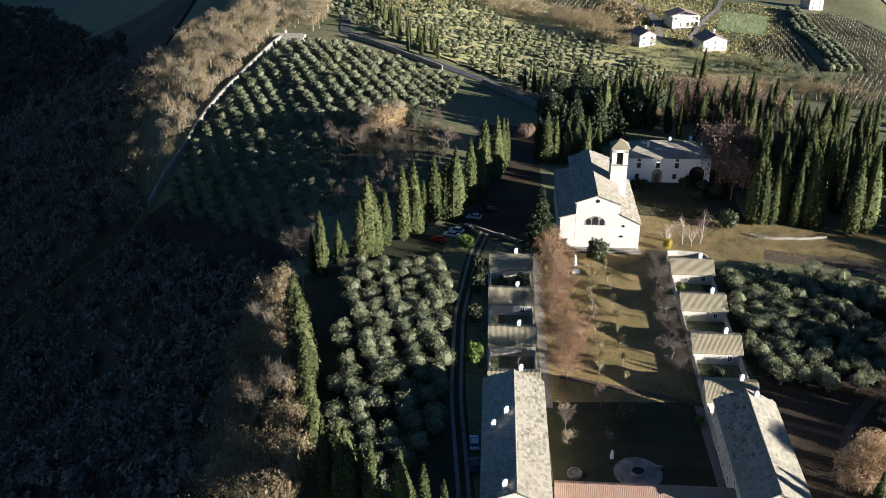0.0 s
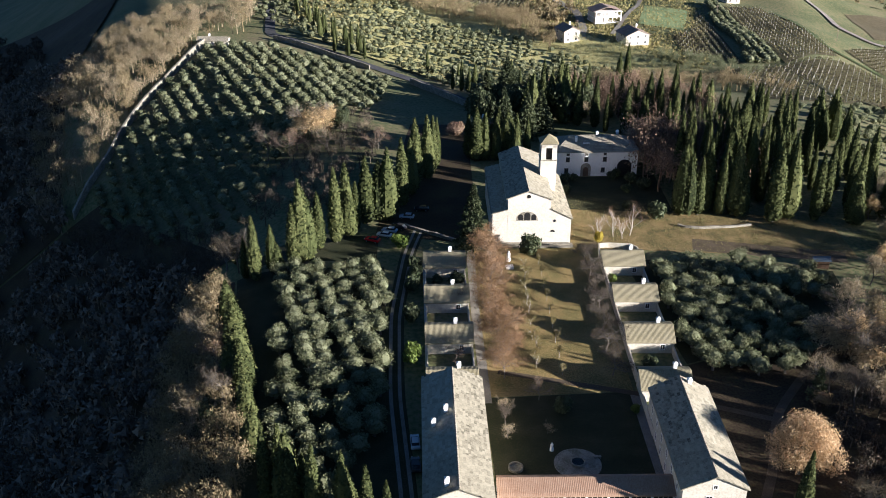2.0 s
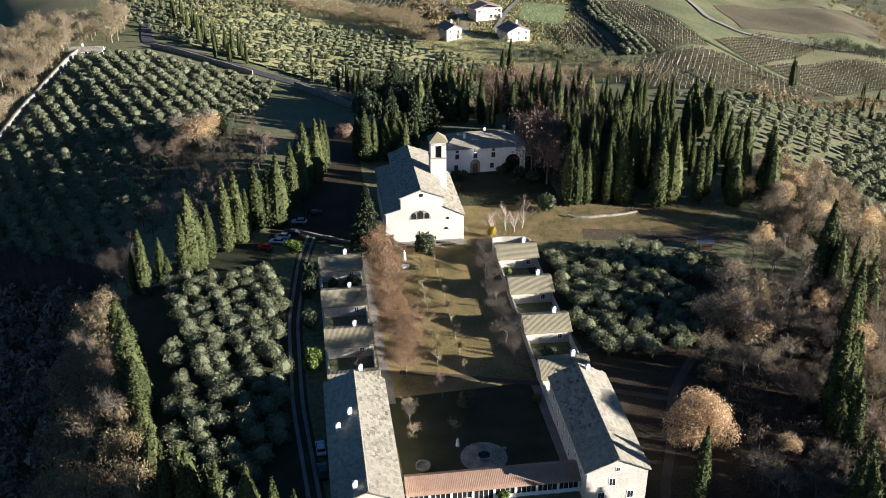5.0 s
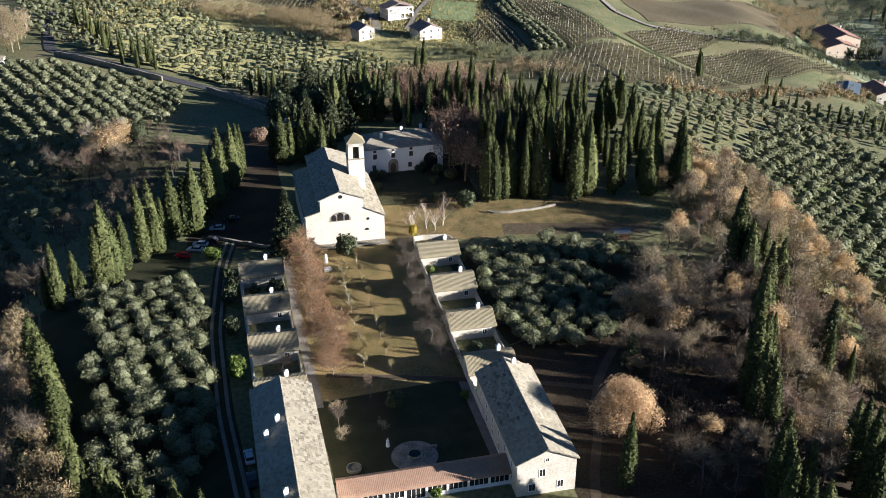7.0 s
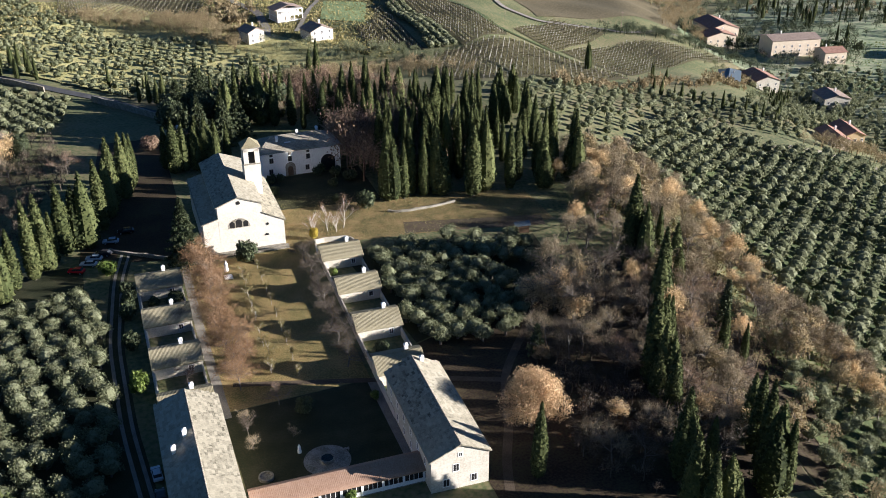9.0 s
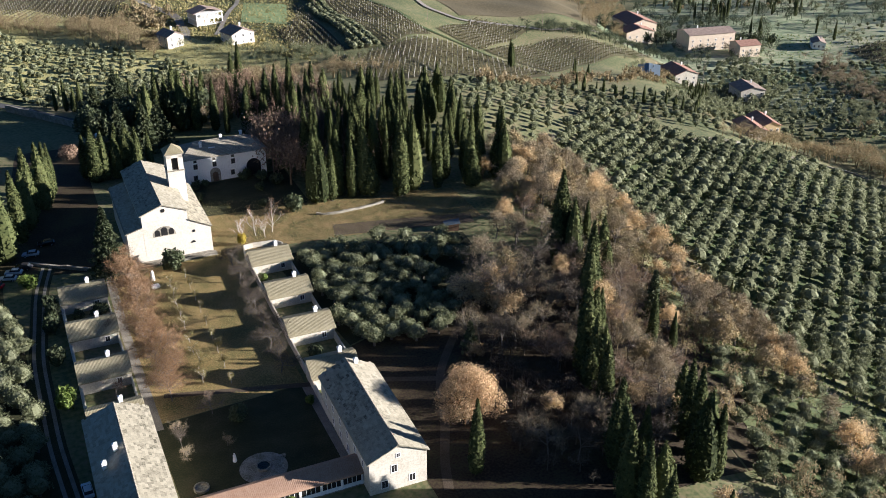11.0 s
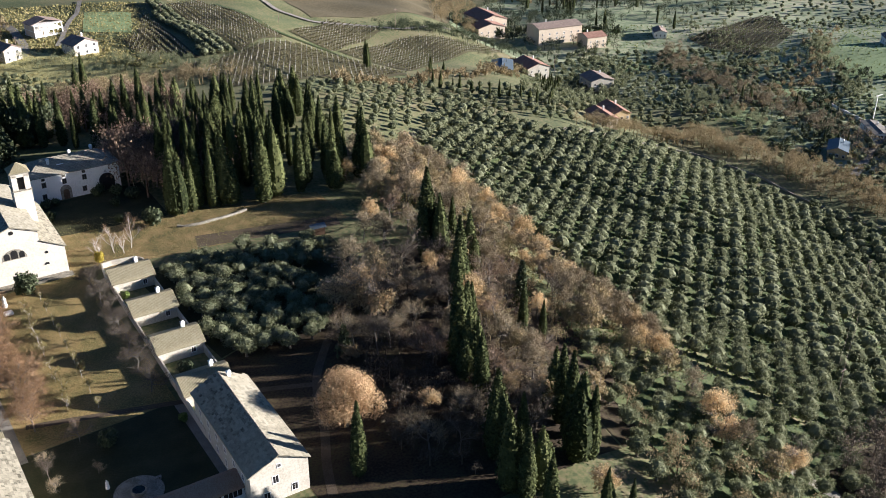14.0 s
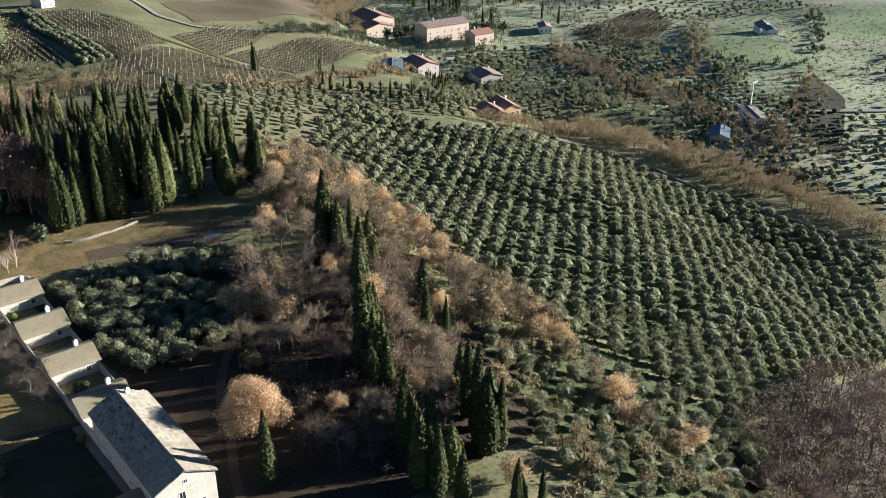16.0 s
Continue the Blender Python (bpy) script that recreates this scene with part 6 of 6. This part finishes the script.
far_house(452, 552, -12, 22, 14, 8, 11, M_PINKWALL, M_REDROOF, "rose-plastered farm wing with red roof", 2, 4)
far_house(484, 514, 78, 18, 36, 12, 14, M_PINKWALL, M_GREYROOF, "long three-storey institution building with grey roof", 3, 6)
far_house(497, 488, 78, 14, 16, 8, 10, M_PINKWALL, M_REDROOF, "brick-red annexe beside the long building", 2, 3)
far_house(396, 440, -12, 15, 20, 7, 9.6, M_WALL, M_REDROOF, "white house with a broad red roof", 2, 3)
far_house(364, 430, -40, 12, 22, 3.4, 4.4, M_GREYROOF, M_BLUE, "low blue-roofed shed beside the house", 1, 2)
far_house(413, 399, -18, 15, 16, 7, 9, M_WALL, M_GREYROOF, "white two-storey villa with brown roof", 2, 3)
far_house(341, 316, -18, 9, 17, 7, 9, M_YELLOWWALL, M_REDROOF, "ochre house with a terracotta roof", 2, 3)
far_house(321, 305, -18, 9, 16, 3.8, 5.6, M_PINKWALL, M_REDROOF, "low outbuilding with terracotta roof", 1, 3)
far_house(417, 238, -60, 9, 15, 4, 5.6, M_YELLOWWALL, M_BLUE, "farm shed with pale blue-grey roof", 1, 3)
far_house(452, 240, -40, 8, 20, 3.2, 3.8, M_VILLA, M_GRAVEL, "long low unfinished concrete building", 1, 5)
far_house(640, 342, -45, 10, 16, 5, 7, M_VILLA, M_GREYROOF, "white farmhouse among trees in the plain", 2, 3)
far_house(628, 330, -45, 8, 10, 4, 5.5, M_VILLA, M_BLUE, "white farm shed in the plain", 1, 2)
far_house(560, 480, -40, 9, 14, 4, 5.6, M_VILLA, M_GREYROOF, "low white house on the slope", 1, 3)
far_house(225, 590, 10, 9, 11, 6, 8, M_PINKWALL, M_REDROOF, "rose house with a red roof beyond the vines", 2, 2)
far_house(38, 322, -20, 6, 8, 3.0, 4.2, M_STONE, M_COPPI, "small stone chapel behind the church", 1, 1)
bush(29, 316, 2.3, M_RUST, "rounded rust-brown winter shrub behind the church", 60, 1.8)
far_house(-72, 450, 82, 5, 14, 2.4, 3.4, M_WALL, M_SLATE, "low pale stone gatehouse at the wall's end", 1, 1)

site = new("building_shell")
tagged(site, "unfinished concrete house shell with scaffolding", "building site")
site.matrix_basis = pose(133, 534, place_z(133, 534), 0, 0, 10)
for k in range(3):
    block("floor_slab", (-8, 8, -6, 6, k * 3.0, k * 3.0 + 0.3), M_VILLA, site)
for cx in (-7.5, -2.5, 2.5, 7.5):
    for cy in (-5.5, 0, 5.5):
        block("column", (cx - 0.25, cx + 0.25, cy - 0.25, cy + 0.25, -2, 6), M_VILLA, site)
block("infill_wall", (-7.6, 0, -5.4, -5.0, 0.3, 3.0), M_PINKWALL, site)
block("infill_wall", (-7.9, -7.5, -5, 5, 0.3, 6.0), M_PINKWALL, site)
prism("roof", [(-8.6, 6.1), (0, 8.4), (8.6, 6.1), (8.6, 6.4), (0, 8.7), (-8.6, 6.4)], -4, 6.4, M_GREYROOF, site)


def crane(x, y, h, label):
    e = new("tower_crane")
    tagged(e, label, "crane")
    e.location = (x, y, place_z(x, y))
    block("mast", (-0.18, 0.18, -0.18, 0.18, -1, h), M_VILLA, e)
    block("jib", (-1.5, 4, -0.14, 0.14, h - 0.5, h - 0.15), M_VILLA, e)
    return e


crane(470, 252, 15, "pale crane at the building site in the plain")
wall_line("site_wall", [(477, 281), (466, 253), (456, 225)], 1.8, 0.5, "long pale concrete wall of the building site", material=M_VILLA)


def pylon(x, y, h):
    e = new("utility_pole")
    tagged(e, "slender pale utility pole with crossarm", "pole")
    e.location = (x, y, place_z(x, y))
    raw("pole", *tube([(0, 0, -1), (0, 0, h / 2), (0, 0, h)], [0.14, 0.12, 0.09], 6), M_GREYROOF, e)
    block("crossarm", (-1.0, 1.0, -0.08, 0.08, h - 0.8, h - 0.66), M_GREYROOF, e)


for x, y, h in ((338, 505, 14), (254, 500, 9), (420, 444, 11), (436, 240, 12), (446, 262, 13), (505, 300, 11), (372, 222, 10), (110, 500, 9), (200, 540, 8), (190, 96, 9)):
    pylon(x, y, h)

# cables over the olive slope
for (x0, y0), (x1, y1) in (((190, 96), (300, 150)), ((190, 97.5), (300, 151.5))):
    a, b = np.array([x0, y0, place_z(x0, y0) + 8.4]), np.array([x1, y1, place_z(x1, y1) + 8.4])
    line = [a + (b - a) * t - np.array([0, 0, 6 * t * (1 - t)]) for t in np.linspace(0, 1, 14)]
    tagged(raw("power_cable", *tube(line, [0.02] * 14, 4), M_GREYROOF), "thin sagging cable over the olive slope", "cable")
pylon(300, 150.7, 9)

# trees and hedges of the plain; paler leaf colours on some replace distance haze
def hedge(pts, n, lo, hi, material, label, spread=3.0, kinds=None):
    pts = np.array(pts, float)
    s = np.concatenate([[0], np.cumsum(np.hypot(*np.diff(pts, axis=0).T))])
    t = R.uniform(0, s[-1], n)
    p = np.stack([np.interp(t, s, pts[:, k]) for k in (0, 1)], 1) + R.normal(0, spread, (n, 2))
    wood("hedgerow", p, lo, hi, material, label, kinds or SCRUB)


hedge([(529, 327), (561, 267), (633, 297), (726, 349)], 90, 0.4, 0.8, M_EVERGREEN, "green field hedge with trees")
hedge([(654, 403), (529, 327), (430, 300), (400, 318)], 120, 0.4, 0.75, M_BROWNWOOD, "brown field hedge", 5)
hedge([(560, 262), (480, 232), (400, 200), (380, 150)], 110, 0.4, 0.8, M_BROWNWOOD, "brown hedge along the track", 6)
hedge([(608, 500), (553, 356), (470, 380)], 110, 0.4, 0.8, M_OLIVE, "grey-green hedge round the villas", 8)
hedge([(395, 255), (440, 262), (500, 300)], 80, 0.4, 0.8, M_EVERGREEN, "dark green garden trees round the farm", 6)
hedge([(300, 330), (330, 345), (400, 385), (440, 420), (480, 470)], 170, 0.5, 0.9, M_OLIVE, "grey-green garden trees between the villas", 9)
hedge([(445, 560), (500, 540), (530, 500)], 60, 0.9, 1.5, M_EVERGREEN, "dark garden trees round the farmhouse", 8)
hedge([(100, 480), (130, 470), (160, 440), (170, 410)], 80, 0.6, 1.0, M_OLIVE, "grey-green hedge below the white houses", 7, FINE)
hedge([(60, 372), (100, 385), (140, 395), (168, 380)], 90, 0.9, 1.5, M_BROWNWOOD, "brown winter trees behind the cypresses", 6, FINE)
hedge([(200, 345), (250, 368), (320, 390), (420, 470)], 150, 0.5, 0.9, M_BROWNWOOD, "brown hedge at the foot of the vines", 4)
hedge([(95, 510), (108, 540), (112, 600)], 50, 0.6, 1.1, M_BROWNWOOD, "brown hedge beside the drive", 5)
hedge([(535, 450), (495, 400), (467, 346), (448, 303), (440, 261), (433, 224), (425, 190)], 300, 0.6, 1.1, M_TWIG, "broad band of leafless tan wood across the plain", 8, FINE)
hedge([(440, 345), (420, 318), (412, 290), (404, 262)], 110, 0.5, 0.95, M_OLIVE, "grey-green garden trees along the lane", 6, FINE)
hedge([(632, 393), (566, 350), (531, 305), (500, 280)], 120, 0.5, 0.9, M_OLIVE, "grey-green hedge round the large field", 4)
wood("woodland", scatter_in([(430, 600), (452, 530), (470, 470), (500, 462), (545, 500), (560, 560), (520, 610)], 150, R, 4), 0.8, 1.5, M_EVERGREEN, "dark garden trees round the farm buildings", FINE)
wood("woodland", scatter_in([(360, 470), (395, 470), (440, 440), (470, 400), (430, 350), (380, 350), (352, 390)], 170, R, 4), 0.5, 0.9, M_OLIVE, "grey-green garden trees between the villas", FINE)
wood("woodland", scatter_in([(405, 560), (440, 600), (470, 680), (540, 690), (480, 600), (430, 540)], 110, R, 4), 0.9, 1.6, M_BROWNWOOD, "leafless wood behind the farm", FINE)
hedge([(335, 506), (390, 508), (436, 503), (452, 474)], 120, 0.7, 1.2, M_EVERGREEN, "dark hedge of garden trees above the vines", 6, FINE)
far_olives = np.concatenate([scatter_in([(395, 330), (470, 390), (540, 350), (500, 300), (420, 285)], 120, R, 4), scatter_in([(660, 410), (620, 500), (760, 560), (820, 420), (740, 355)], 200, R, 5),
                             scatter_in([(400, 120), (440, 170), (560, 215), (640, 260), (640, 150), (480, 60)], 170, R, 5), scatter_in([(395, 150), (380, 240), (410, 275), (470, 290), (520, 320), (540, 300), (430, 200)], 120, R, 5)])
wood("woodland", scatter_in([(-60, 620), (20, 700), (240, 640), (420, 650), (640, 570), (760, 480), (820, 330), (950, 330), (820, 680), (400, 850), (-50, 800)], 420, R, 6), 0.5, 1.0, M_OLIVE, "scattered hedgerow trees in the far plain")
wood("woodland", scatter_in([(-60, 620), (20, 700), (240, 640), (420, 650), (640, 570), (760, 480), (820, 330), (950, 330), (820, 680), (400, 850), (-50, 800)], 260, R, 6), 0.5, 1.0, M_BROWNWOOD, "scattered brown trees in the far plain")
wood("woodland", scatter_in([(400, 280), (440, 262), (540, 310), (600, 380), (560, 350), (480, 390), (440, 340)], 50, R, 4), 0.35, 0.75, M_BROWNWOOD, "brown winter trees between the fields")
wood("woodland", scatter_in([(396, 120), (410, 200), (450, 228), (520, 215), (600, 250), (700, 260), (640, 120), (480, 60)], 190, R, 5), 0.35, 0.75, M_TWIG, "tan winter trees and scrub in the plain")
olive_stuff("olive_grove", scatter_in([(300, 322), (330, 350), (420, 470), (480, 480), (560, 420), (520, 330), (410, 296), (360, 300)], 520, R, 4.2), 0.75, 1.2, "olive gardens between the villas", PLAIN)
olive_stuff("olive_grove", scatter_in([(394, 110), (398, 290), (440, 300), (500, 290), (500, 180), (450, 110)], 260, R, 4.5), 0.7, 1.1, "olive gardens beyond the hedge wood", PLAIN)
olive_stuff("olive_grove", far_olives, 0.7, 1.1, "scattered olive trees in the plain", PLAIN)
for x, y in scatter_in([(300, 318), (312, 330), (395, 412), (380, 418), (320, 345)], 26, R, 3.0):
    h = R.uniform(6, 10)
    cypress.put(x, y, h / 16 * 1.2, h / 16)
for x, y in scatter_in([(530, 600), (560, 560), (640, 560), (660, 600), (560, 680)], 40, R, 4.0):
    h = R.uniform(10, 16)
    cypress.put(x, y, h / 16 * 1.1, h / 16)
for x, y, h in ((252, 404, 15), (460, 292, 9), (463, 290, 9), (424, 243, 8), (428, 240, 8), (412, 246, 7), (478, 233, 9), (285, 395, 10), (288, 398, 10), (292, 392, 9), (160, 150, 12), (445, 317, 10), (447, 313, 10), (551, 567, 15), (535, 522, 14), (540, 518, 15), (591, 510, 14), (581, 484, 15), (556, 574, 14), (420, 248, 9)):
    cypress.put(x, y, h / 16, h / 16)
for k in range(13):
    h = R.uniform(6.5, 9.5)
    cypress.put(265 + 2.7 * k + R.uniform(-0.6, 0.6), 365 - 4.0 * k + R.uniform(-0.8, 0.8), h / 16 * 1.1, h / 16)
